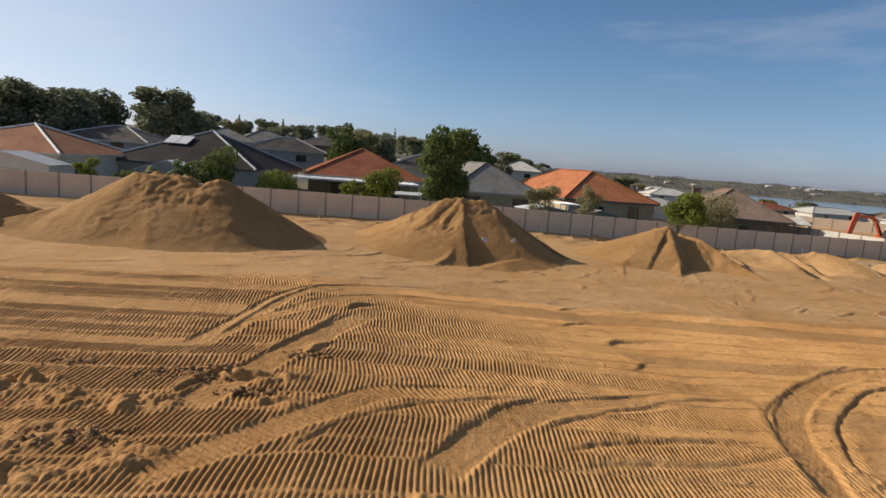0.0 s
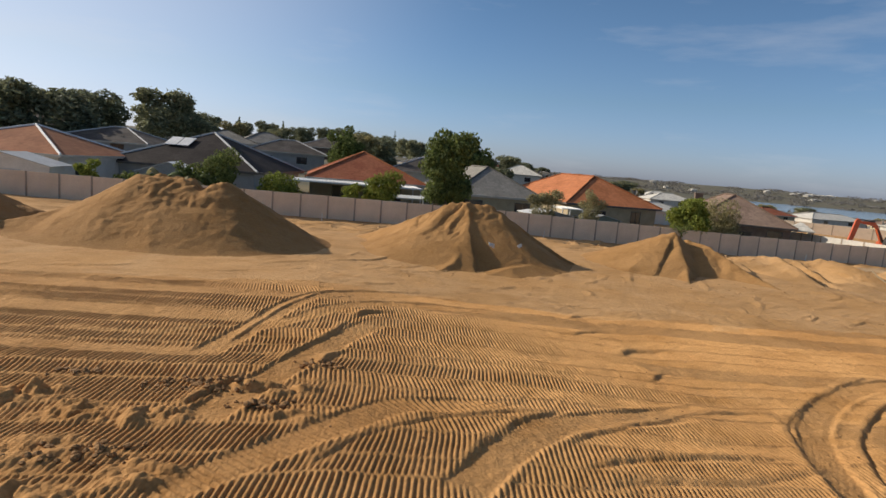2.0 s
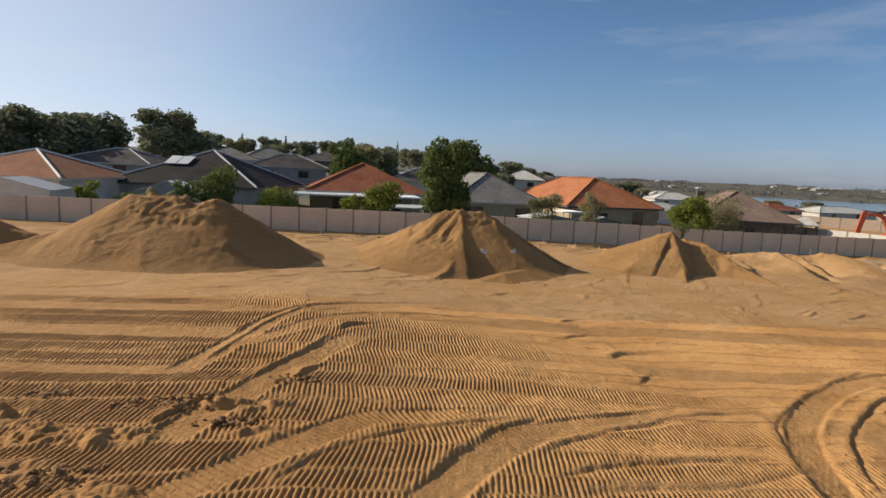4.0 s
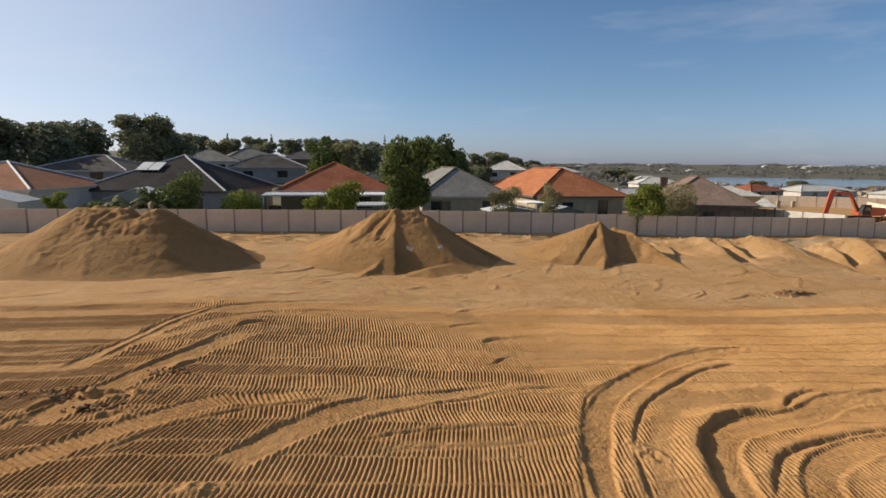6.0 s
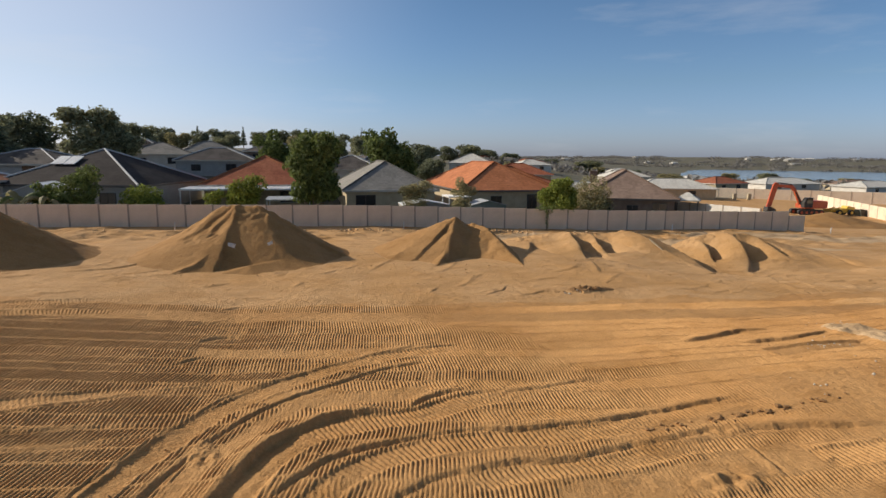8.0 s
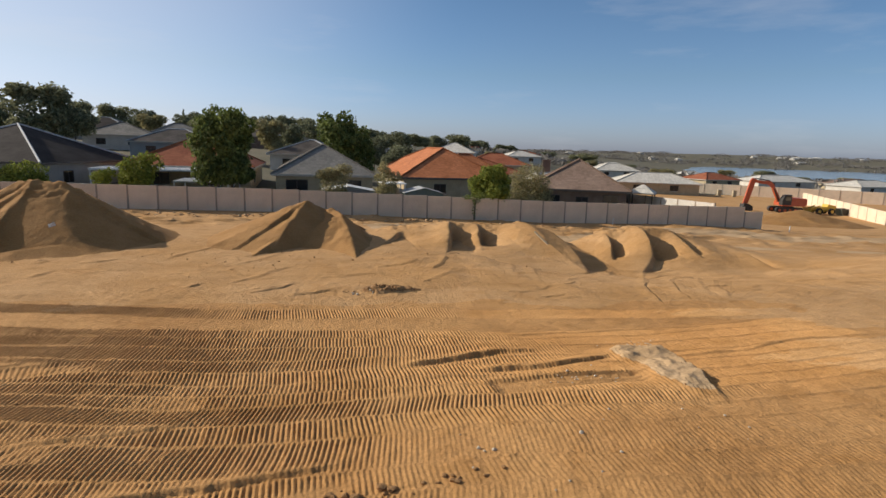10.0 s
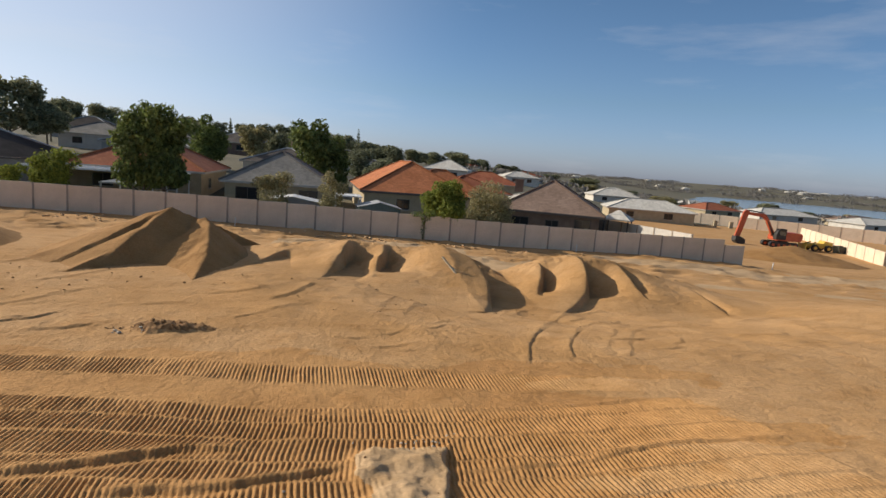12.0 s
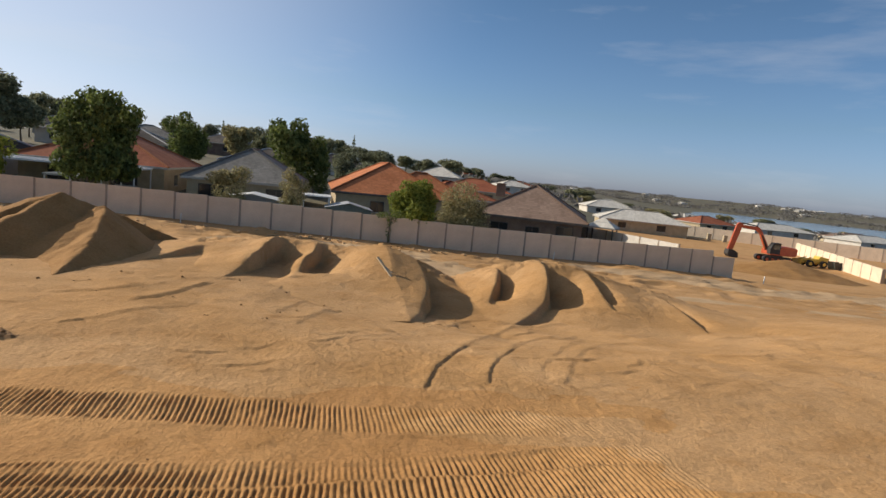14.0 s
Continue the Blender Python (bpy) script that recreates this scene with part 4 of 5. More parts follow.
# ---- houses ----
def hip_roof(w, d, rise, over, inset=None):
    """A hip roof over a w x d plan from its eave line at z = 0, with uv in metres along and up each slope."""
    bm = bmesh.new()
    uvl = bm.loops.layers.uv.new("UVMap")
    x0, x1, y0, y1 = -over, w + over, -over, d + over
    W, D = x1 - x0, y1 - y0
    half = min(W, D) / 2 if inset is None else inset
    if W >= D:
        r0, r1 = (x0 + half, (y0 + y1) / 2), (x1 - half, (y0 + y1) / 2)
    else:
        r0, r1 = ((x0 + x1) / 2, y0 + half), ((x0 + x1) / 2, y1 - half)
    if W >= D:
        faces = [((x0, y0), (x1, y0), r1, r0), ((x1, y0), (x1, y1), r1), ((x1, y1), (x0, y1), r0, r1), ((x0, y1), (x0, y0), r0)]
    else:
        faces = [((x0, y0), (x1, y0), r0), ((x1, y0), (x1, y1), r1, r0), ((x1, y1), (x0, y1), r1), ((x0, y1), (x0, y0), r0, r1)]
    for f in faces:
        pts = [Vector((*p, rise if p in (r0, r1) else 0)) for p in f]
        u = (pts[1] - pts[0]).normalized()
        v = (pts[2] - pts[0]) - (pts[2] - pts[0]).dot(u) * u
        v.normalize()
        fc = bm.faces.new([bm.verts.new(p) for p in pts])
        for lp in fc.loops:
            q = lp.vert.co - pts[0]
            lp[uvl].uv = (q.dot(u), q.dot(v))
        low = bm.faces.new([bm.verts.new(p - Vector((0, 0, 0.10))) for p in pts][::-1])
    return bm, (x0, x1, y0, y1), (Vector((*r0, rise)), Vector((*r1, rise)))


def window(house, x, z, w, h, face, size, frame_mat=FRAME_DARK):
    """A framed pane in a wall: face 0 is the front (y = 0), 1 the right-hand side (x = size)."""
    bm = bmesh.new()
    t = 0.06
    for b in ((-w / 2, w / 2, -t, 0), (-w / 2, w / 2, h, h + t), (-w / 2 - t, -w / 2, -t, h + t), (w / 2, w / 2 + t, -t, h + t), (-0.025, 0.025, 0, h)):
        box(bm, b[0], b[1], -0.05, 0.05, b[2], b[3])
    fr = part("window", bm, frame_mat, house)
    fr.matrix_basis = pose(x, 0, z) if face == 0 else pose(size, x, z, 0, 0, 90)
    bm = bmesh.new()
    box(bm, -w / 2, w / 2, -0.015, 0.015, 0, h)
    pane = part("pane", bm, GLASS, fr)
    bm = bmesh.new()
    box(bm, -w / 2 - 0.1, w / 2 + 0.1, -0.12, 0.02, -t - 0.07, -t)
    part("sill", bm, FASCIA, fr)
    return fr


def house(label, x, y, z, w, d, eave, rise, wall_mat, roof_mat, rz=0.0, over=0.5, windows=(), fascia=FASCIA, cap=None, door=None, base=1.5, wings=(), frame_mat=FRAME_DARK):
    hs = empty("house", x, y, z, rz)
    tagged(hs, label, "house", group="houses behind the wall")
    bm = bmesh.new()
    box(bm, 0, w, 0, d, -base, eave)
    part("wall", bm, wall_mat, hs)
    blocks = [(0, 0, w, d, rise)] + list(wings)
    for k, (bx, by, bw, bd, br) in enumerate(blocks):
        if k:
            bm = bmesh.new()
            box(bm, bx, bx + bw, by, by + bd, -base, eave - 0.003 * k)
            part("wall", bm, wall_mat, hs)
        bm, (x0, x1, y0, y1), (r0, r1) = hip_roof(bw, bd, br, over)
        rf = part("roof", bm, roof_mat, hs)
        rf.matrix_basis = pose(bx, by, eave + 0.04 - 0.004 * k)
        bm = bmesh.new()
        corners = [Vector((x0, y0, 0)), Vector((x1, y0, 0)), Vector((x1, y1, 0)), Vector((x0, y1, 0))]
        ends = [r0, r1, r1, r0] if (x1 - x0) >= (y1 - y0) else [r0, r0, r1, r1]
        for c, e in zip(corners, ends):
            tube(bm, c + Vector((0, 0, 0.03)), e + Vector((0, 0, 0.03)), 0.11, seg=6)
        if (r1 - r0).length > 0.1:
            tube(bm, r0 + Vector((0, 0, 0.03)), r1 + Vector((0, 0, 0.03)), 0.12, seg=6)
        part("ridge_cap", bm, cap or roof_mat, rf)
        bm = bmesh.new()
        for a, b, c, e in ((x0, x1, y0, y0 + 0.04), (x0, x1, y1 - 0.04, y1), (x0, x0 + 0.04, y0 + 0.04, y1 - 0.04), (x1 - 0.04, x1, y0 + 0.04, y1 - 0.04)):
            box(bm, a, b, c, e, -0.22, 0.0)
        part("fascia", bm, fascia, rf)
    for wd in windows:
        window(hs, *wd, frame_mat=frame_mat)
    return hs


# ---- plants ----
def leaves(name, blobs, count, size, material, parent, seed, droop=0.0):
    """A crown of small bent leaf clumps spread through the shells of several blobs (x, y, z, rx, rz)."""
    r = np.random.RandomState(seed)
    vol = np.array([b[3] ** 2 * b[4] for b in blobs]) ** 0.75
    idx = r.choice(len(blobs), count, p=vol / vol.sum())
    B = np.array(blobs)[idx]
    d = r.normal(size=(count, 3))
    d /= np.linalg.norm(d, axis=1)[:, None]
    rad = (0.45 + 0.55 * r.rand(count) ** 0.45) * (1 + 0.10 * r.normal(size=count))
    c = B[:, :3] + d * rad[:, None] * B[:, [3, 3, 4]]
    nrm = d + 0.9 * r.normal(size=(count, 3))
    nrm[:, 2] += 0.25
    nrm /= np.linalg.norm(nrm, axis=1)[:, None]
    t = np.cross(nrm, r.normal(size=(count, 3)))
    t /= np.linalg.norm(t, axis=1)[:, None]
    t[:, 2] -= droop
    b = np.cross(nrm, t)
    s = size * (0.6 + 0.8 * r.rand(count))[:, None]
    bend = nrm * s * 0.25
    v = np.stack([c - t * s, c + b * s * 0.5 + bend, c + t * s, c - b * s * 0.5 + bend], 1).reshape(-1, 3)
    me = bpy.data.meshes.new(name)
    i = np.arange(count) * 4
    tri = np.stack([i, i + 1, i + 2, i, i + 2, i + 3], 1).reshape(-1, 3)
    me.from_pydata(v.tolist(), [], tri.tolist())
    me.materials.append(material)
    ob = new(name, me)
    ob.parent = parent
    return ob


def trunk(parent, height_, r0, limbs, seed, lean=0.0):
    rnd = random.Random(seed)
    bm = bmesh.new()
    p, rad = Vector((0, 0, -0.4)), r0
    for k in range(4):
        q = p + Vector((lean * height_ * 0.25 + rnd.uniform(-0.08, 0.08) * height_ * 0.25, rnd.uniform(-0.08, 0.08) * height_ * 0.25, (height_ + 0.4) / 4))
        tube(bm, p, q, rad, rad * 0.82, 8)
        p, rad = q, rad * 0.82
        if k >= 1:
            for _ in range(limbs):
                a = rnd.uniform(0, 6.28)
                L = height_ * rnd.uniform(0.25, 0.45)
                m = p + Vector((math.cos(a) * L * 0.5, math.sin(a) * L * 0.5, L * 0.35))
                tube(bm, p, m, rad * 0.55, rad * 0.35, 6)
                tube(bm, m, m + Vector((math.cos(a + 0.3) * L * 0.4, math.sin(a + 0.3) * L * 0.4, L * 0.4)), rad * 0.35, rad * 0.12, 6)
    return part("trunk", bm, BARK, parent)


def crown_blobs(h, w, seed, low=0.35, n=9, top=1.0):
    rnd = random.Random(seed)
    out = [(0, 0, h * (low + (1 - low) * 0.5), w * 0.30, h * (1 - low) * 0.38)]
    for _ in range(n):
        a, f = rnd.uniform(0, 6.28), rnd.random()
        z = h * (low + 0.08 + (0.90 - low) * f)
        rr = w * 0.5 * (1 - 0.55 * abs(f - 0.4) * top) * rnd.uniform(0.35, 0.75)
        br = w * rnd.uniform(0.11, 0.22)
        out.append((math.cos(a) * rr, math.sin(a) * rr, z, br, br * rnd.uniform(0.7, 1.0)))
    return out


def tree(name, label, x, y, z, h, w, material, seed, count=3200, size=0.16, low=0.35, n=10, r0=None, category="tree", top=1.0, droop=0.0, group="", limbs=2):
    t = empty(name, x, y, z)
    tagged(t, label, category, group)
    trunk(t, h * (low + 0.25), r0 or h * 0.022, limbs, seed)
    leaves("crown", crown_blobs(h, w, seed, low, n, top), count, size, material, t, seed, droop)
    return t


def gz(x, y):
    return base_height(x, y)


tree("tree", "tall dense pepper tree with drooping green leaves behind the wall", 13.0, 48.0, gz(13.0, 48.0), 8.0, 4.9, LEAF_GREEN, 11, 9500, 0.14, 0.22, 28, 0.16, top=0.4, droop=0.5)
tree("tree", "tall dark green pepper tree close behind another", 13.9, 50.6, gz(13.9, 50.6), 7.4, 4.4, LEAF_GREEN, 31, 8000, 0.15, 0.25, 24, 0.16, top=0.4, droop=0.4)
tree("bush", "rounded bright green citrus bush leaning on the wall", 7.2, 46.6, gz(7.2, 46.6), 4.8, 3.9, LEAF_LIME, 12, 4200, 0.12, 0.10, 14, category="bush", droop=0.2)
tree("bush", "small yellow-green bush at the wall", 4.6, 46.7, gz(4.6, 46.7), 3.3, 2.3, LEAF_LIME, 13, 2000, 0.11, 0.05, 10, category="bush")
tree("bush", "yellow-green garden bush with upright shoots", -1.4, 47.6, gz(-1.4, 47.6), 3.7, 4.2, LEAF_LIME, 14, 3600, 0.12, 0.05, 14, category="bush")
tree("bush", "dark green dense garden shrub", -6.2, 48.2, gz(-6.2, 48.2), 4.9, 4.4, LEAF_GREEN, 15, 4200, 0.13, 0.05, 14, category="bush")
tree("bush", "dark green garden shrub in shade", -8.6, 48.0, gz(-8.6, 48.0), 3.6, 3.4, LEAF_GREEN, 16, 2600, 0.13, 0.05, 10, category="bush")
tree("bush", "lime green shrub behind the wall", -15.6, 47.8, gz(-15.6, 47.8), 3.2, 2.2, LEAF_LIME, 17, 1800, 0.12, 0.05, 8, category="bush")
tree("bush", "low green garden shrub behind the wall", -12.6, 47.6, gz(-12.6, 47.6), 2.9, 2.8, LEAF_GREEN, 18, 1800, 0.12, 0.05, 8, category="bush")
tree("bush", "feathery olive-brown bush behind the wall", 22.6, 48.6, gz(22.6, 48.6), 4.4, 4.0, LEAF_OLIVE, 19, 5200, 0.09, 0.12, 12, category="bush", droop=0.1)
tree("tree", "thin feathery olive tree beside a shed", 27.4, 48.4, gz(27.4, 48.4), 4.6, 2.9, LEAF_OLIVE, 20, 3000, 0.09, 0.25, 9)
tree("tree", "bright green tree spilling over the wall", 36.3, 46.4, gz(36.3, 46.4), 4.7, 4.4, LEAF_LIME, 21, 8000, 0.12, 0.38, 24, droop=0.2)
tree("tree", "feathery grey-green tree behind the wall", 40.6, 47.2, gz(40.6, 47.2), 5.0, 5.0, LEAF_OLIVE, 22, 9500, 0.09, 0.02, 24, droop=0.1)


def sapling(x, y):
    s = empty("vine", x, y, base_height(x, y))
    tagged(s, "thin leafy vine hanging down the face of the wall", "vine")
    bm = bmesh.new()
    tube(bm, (0, 0, -0.1), (0.05, 0.05, 1.2), 0.04, 0.03, 6)
    tube(bm, (0.05, 0.05, 1.2), (0.3, 0.25, 2.1), 0.03, 0.02, 6)
    part("trunk", bm, BARK, s)
    leaves("crown", [(0, 0, 0.9, 0.2, 0.8), (0.2, 0.1, 1.8, 0.4, 0.4), (-0.5, 0.1, 2.0, 0.5, 0.25), (0.6, 0.1, 2.1, 0.5, 0.3)], 420, 0.08, LEAF_GREEN, s, 5)


sapling(34.4, 44.2)


def palm(x, y, seed):
    rnd = random.Random(seed)
    p = empty("palm", x, y, base_height(x, y))
    tagged(p, "short palm with arching brown-green fronds", "palm", "palms in the dark house's garden")
    bm = bmesh.new()
    tube(bm, (0, 0, -0.3), (0, 0, 2.0), 0.16, 0.13, 8)
    part("trunk", bm, BARK, p)
    for k in range(13):
        a = 6.283 * k / 13 + rnd.uniform(-0.2, 0.2)
        L, up = rnd.uniform(1.7, 2.3), rnd.uniform(0.5, 1.4)
        bm = bmesh.new()
        prev = None
        for i in range(9):
            t = i / 8
            c = Vector((math.cos(a) * L * t, math.sin(a) * L * t, 2.0 + up * math.sin(t * 2.2) * 1.1 - 1.1 * t * t))
            side = Vector((-math.sin(a), math.cos(a), 0)) * 0.32 * math.sin(math.pi * min(1, t * 0.9 + 0.1))
            now = (bm.verts.new(c - side - Vector((0, 0, 0.18))), bm.verts.new(c), bm.verts.new(c + side - Vector((0, 0, 0.18))))
            if prev:
                bm.faces.new((prev[0], prev[1], now[1], now[0]))
                bm.faces.new((prev[1], prev[2], now[2], now[1]))
            prev = now
        part("frond", bm, LEAF_OLIVE if k % 3 else LEAF_GREEN, p)


palm(-10.2, 47.4, 1)
palm(-8.0, 47.0, 2)

# ---- the row of houses behind the wall ----
G = lambda x, y: base_height(x, y)
house("house with a weathered orange hip roof and white render", -31.32, 55.38, 1.2, 12, 12, 2.9, 2.4, RENDER_WHITE, ROOF_RUST, rz=-12, cap=FRAME_WHITE, windows=[(9.6, 0.9, 1.6, 1.1, 0, 12), (5, 0.9, 1.6, 1.1, 0, 12), (3, 0.9, 1.4, 1.1, 1, 12)], wings=[(-11, 1.2, 11, 9, 2.0)])
dark = house("house with a charcoal tiled hip roof", -18.79, 62.2, 0.8, 15, 15, 2.9, 3.65, RENDER_GREY, ROOF_DARK, rz=-15, cap=GREY_METAL, fascia=DARK_FASCIA, windows=[(4, 0.9, 1.6, 1.1, 0, 15), (12, 0.9, 1.6, 1.2, 0, 15), (4, 0.9, 1.4, 1.1, 1, 15)])
house("house with a terracotta tiled hip roof and a white patio", 1.0, 65.5, 0.6, 13, 17, 2.8, 3.3, BRICK_CREAM, ROOF_RED, cap=ROOF_ORANGE, windows=[(3.5, 0.8, 1.8, 1.2, 0, 13), (9.5, 0.8, 2.0, 1.2, 0, 13), (5, 0.9, 1.2, 1.0, 1, 13)])
house("house with a grey tiled hip roof", 17.0, 61.3, 0.35, 10.4, 19, 2.6, 3.2, BRICK_CREAM, ROOF_GREY, cap=ROOF_GREY, fascia=FASCIA, windows=[(2.2, 0.7, 2.2, 1.3, 0, 10.4), (8.2, 0.7, 1.8, 1.3, 0, 10.4), (5, 0.8, 1.4, 1.1, 1, 10.4)])
house("cream brick house with a bright terracotta tiled hip roof", 31.0, 61.5, 0.2, 11.6, 22, 2.65, 3.3, BRICK_CREAM, ROOF_ORANGE, fascia=DARK_FASCIA, windows=[(4.2, 0.9, 1.3, 1.0, 0, 11.6), (8.9, 0.3, 1.2, 1.8, 0, 11.6), (5, 0.8, 1.4, 1.1, 1, 11.6)], wings=[(6.5, 12, 9.5, 8, 2.6)])
brown = house("brown brick house with a brown concrete tiled hip roof", 44.4, 56.2, -0.35, 10.0, 15, 2.6, 3.1, BRICK_BROWN, ROOF_BROWN, rz=-25, fascia=DARK_FASCIA, windows=[(2.2, 0.4, 1.6, 1.5, 0, 10.2), (5.4, 0.7, 1.2, 1.1, 0, 10.2), (8.4, 0.2, 1.5, 1.9, 0, 10.2)])


def chimney(parent, x, y, z):
    bm = bmesh.new()
    box(bm, -0.45, 0.45, -0.35, 0.35, 0, 1.3, 0.02)
    box(bm, -0.52, 0.52, -0.42, 0.42, 1.3, 1.42, 0.02)
    part("chimney", bm, BRICK_BROWN, parent, "dark brick chimney").matrix_basis = pose(x, y, z)


chimney(brown, 1.2, 6.5, 4.2)


def solar_panel(x, y, z, rx, rz):
    s = empty("solar_heater", x, y, z, rz)
    tagged(s, "pair of bright solar water panels on the dark roof", "solar panel")
    for k in range(2):
        bm = bmesh.new()
        box(bm, k * 1.35, k * 1.35 + 1.25, 0, 2.0, 0, 0.08, 0.01, pose(0, 0, 0, rx))
        part("panel", bm, WHITE_METAL, s)


solar_panel(-14.1, 64.5, 5.7, 24.5, -15)


def sheet_roof(label, x, y, z, w, d, t, material, posts=True, fall=0.25, rz=0.0, name="patio"):
    """A flat sheet roof on posts, with ribs."""
    p = empty(name, x, y, z, rz)
    tagged(p, label, name)
    bm = bmesh.new()
    prism(bm, [(0, 0), (w, 0), (w, t), (0, t)], 0, d)
    for k in range(int(w / 0.4)):
        box(bm, k * 0.4 + 0.1, k * 0.4 + 0.16, 0, d, t, t + 0.04)
    part("roof", bm, material, p)
    if posts:
        h = z - base_height(x + w / 2, y + d / 2) + 0.4
        for px in (0.08, w - 0.18):
            for py in (0.08, d - 0.18):
                bm = bmesh.new()
                box(bm, px, px + 0.1, py, py + 0.1, -h, 0)
                part("post", bm, FRAME_WHITE, p)
    return p


sheet_roof("white flat steel patio roof on posts", -0.6, 59.6, 3.1, 13.6, 5.6, 0.16, WHITE_METAL)
sheet_roof("flat white carport roof behind the wall", 8.6, 52.0, 2.5, 4.2, 5.0, 0.12, GREY_METAL)
sheet_roof("white verandah roof beside the grey house", 27.8, 56.0, 2.4, 2.6, 3.4, 0.1, WHITE_METAL)


def shed(label, x, y, w, d, h, rise, wall_mat, roof_mat, rz=0.0):
    z = base_height(x, y)
    s = empty("shed", x, y, z, rz)
    tagged(s, label, "shed", "garden sheds")
    bm = bmesh.new()
    prism(bm, [(0, -0.3), (w, -0.3), (w, h), (w / 2, h + rise), (0, h)], 0, d)
    part("wall", bm, wall_mat, s)
    for sgn in (0, 1):
        bm = bmesh.new()
        a, b = ((-0.12, h - 0.05), (w / 2, h + rise + 0.02)) if sgn == 0 else ((w / 2, h + rise + 0.02), (w + 0.12, h - 0.05))
        prism(bm, [a, b, (b[0], b[1] + 0.05), (a[0], a[1] + 0.05)], -0.12, d + 0.12)
        part("roof", bm, roof_mat, s)
    bm = bmesh.new()
    box(bm, w * 0.3, w * 0.7, -0.03, 0.0, 0, h * 0.85, 0.005)
    part("door", bm, roof_mat, s)
    return s


shed("low shed with a pale steel roof beside the wall", 21.8, 50.0, 4.6, 3.2, 1.9, 0.35, RENDER_GREY, WHITE_METAL)
shed("dark green steel garden shed with a pale roof edge", 30.0, 54.5, 4.0, 3.2, 1.9, 0.45, GREEN_METAL, GREY_METAL)
shed("pale cream rendered shed beside the rust-roofed house", -24.5, 47.2, 6.5, 4.0, 2.4, 0.8, RENDER_WHITE, GREY_METAL)
shed("small shed with a pale grey steel roof among shrubs", -13.5, 52.5, 5.2, 4.0, 2.4, 0.9, RENDER_GREY, WHITE_METAL)


def gazebo(x, y, z):
    g = empty("gazebo", x, y, z, -40)
    tagged(g, "open cream gazebo with a hip roof beside the brown house", "gazebo")
    bm, _, _ = hip_roof(2.5, 2.2, 0.9, 0.2)
    part("roof", bm, ROOF_CREAM, g).matrix_basis = pose(0, 0, 2.2)
    for px in (0, 2.38):
        for py in (0, 2.08):
            bm = bmesh.new()
            box(bm, px, px + 0.12, py, py + 0.12, -0.5, 2.22)
            part("post", bm, FRAME_DARK, g)


gazebo(54.9, 53.9, -0.15)


def plain_wall(name, label, a, b, z0, z1, t, material, bays):
    w = empty(name, a[0], a[1], z0, math.degrees(math.atan2(b[1] - a[1], b[0] - a[0])))
    tagged(w, label, "wall")
    L = math.hypot(b[0] - a[0], b[1] - a[1])
    for k in range(bays):
        bm = bmesh.new()
        box(bm, L * k / bays + 0.05, L * (k + 1) / bays - 0.05, -t / 2, t / 2, -0.8, z1 - z0, 0.01)
        part("panel", bm, material, w)
    for k in range(bays + 1):
        bm = bmesh.new()
        box(bm, L * k / bays - 0.07, L * k / bays + 0.07, -t / 2 - 0.04, t / 2 + 0.04, -0.8, z1 - z0 + 0.04, 0.01)
        part("post", bm, FENCE_CAP, w)


plain_wall("garden_wall", "sunlit white panel wall along the open lot", (54.7, 65.3), (59.4, 45.6), -0.3, 1.7, 0.1, RENDER_WHITE, 9)
plain_wall("retaining_wall", "long pale limestone wall at the edge of the lots", (101, 62), (124, 100), -2.6, -0.8, 0.3, FENCE, 12)
plain_wall("retaining_wall", "long pale limestone wall behind the excavator", (108, 139), (152, 100), -3.0, -0.7, 0.3, FENCE, 14)


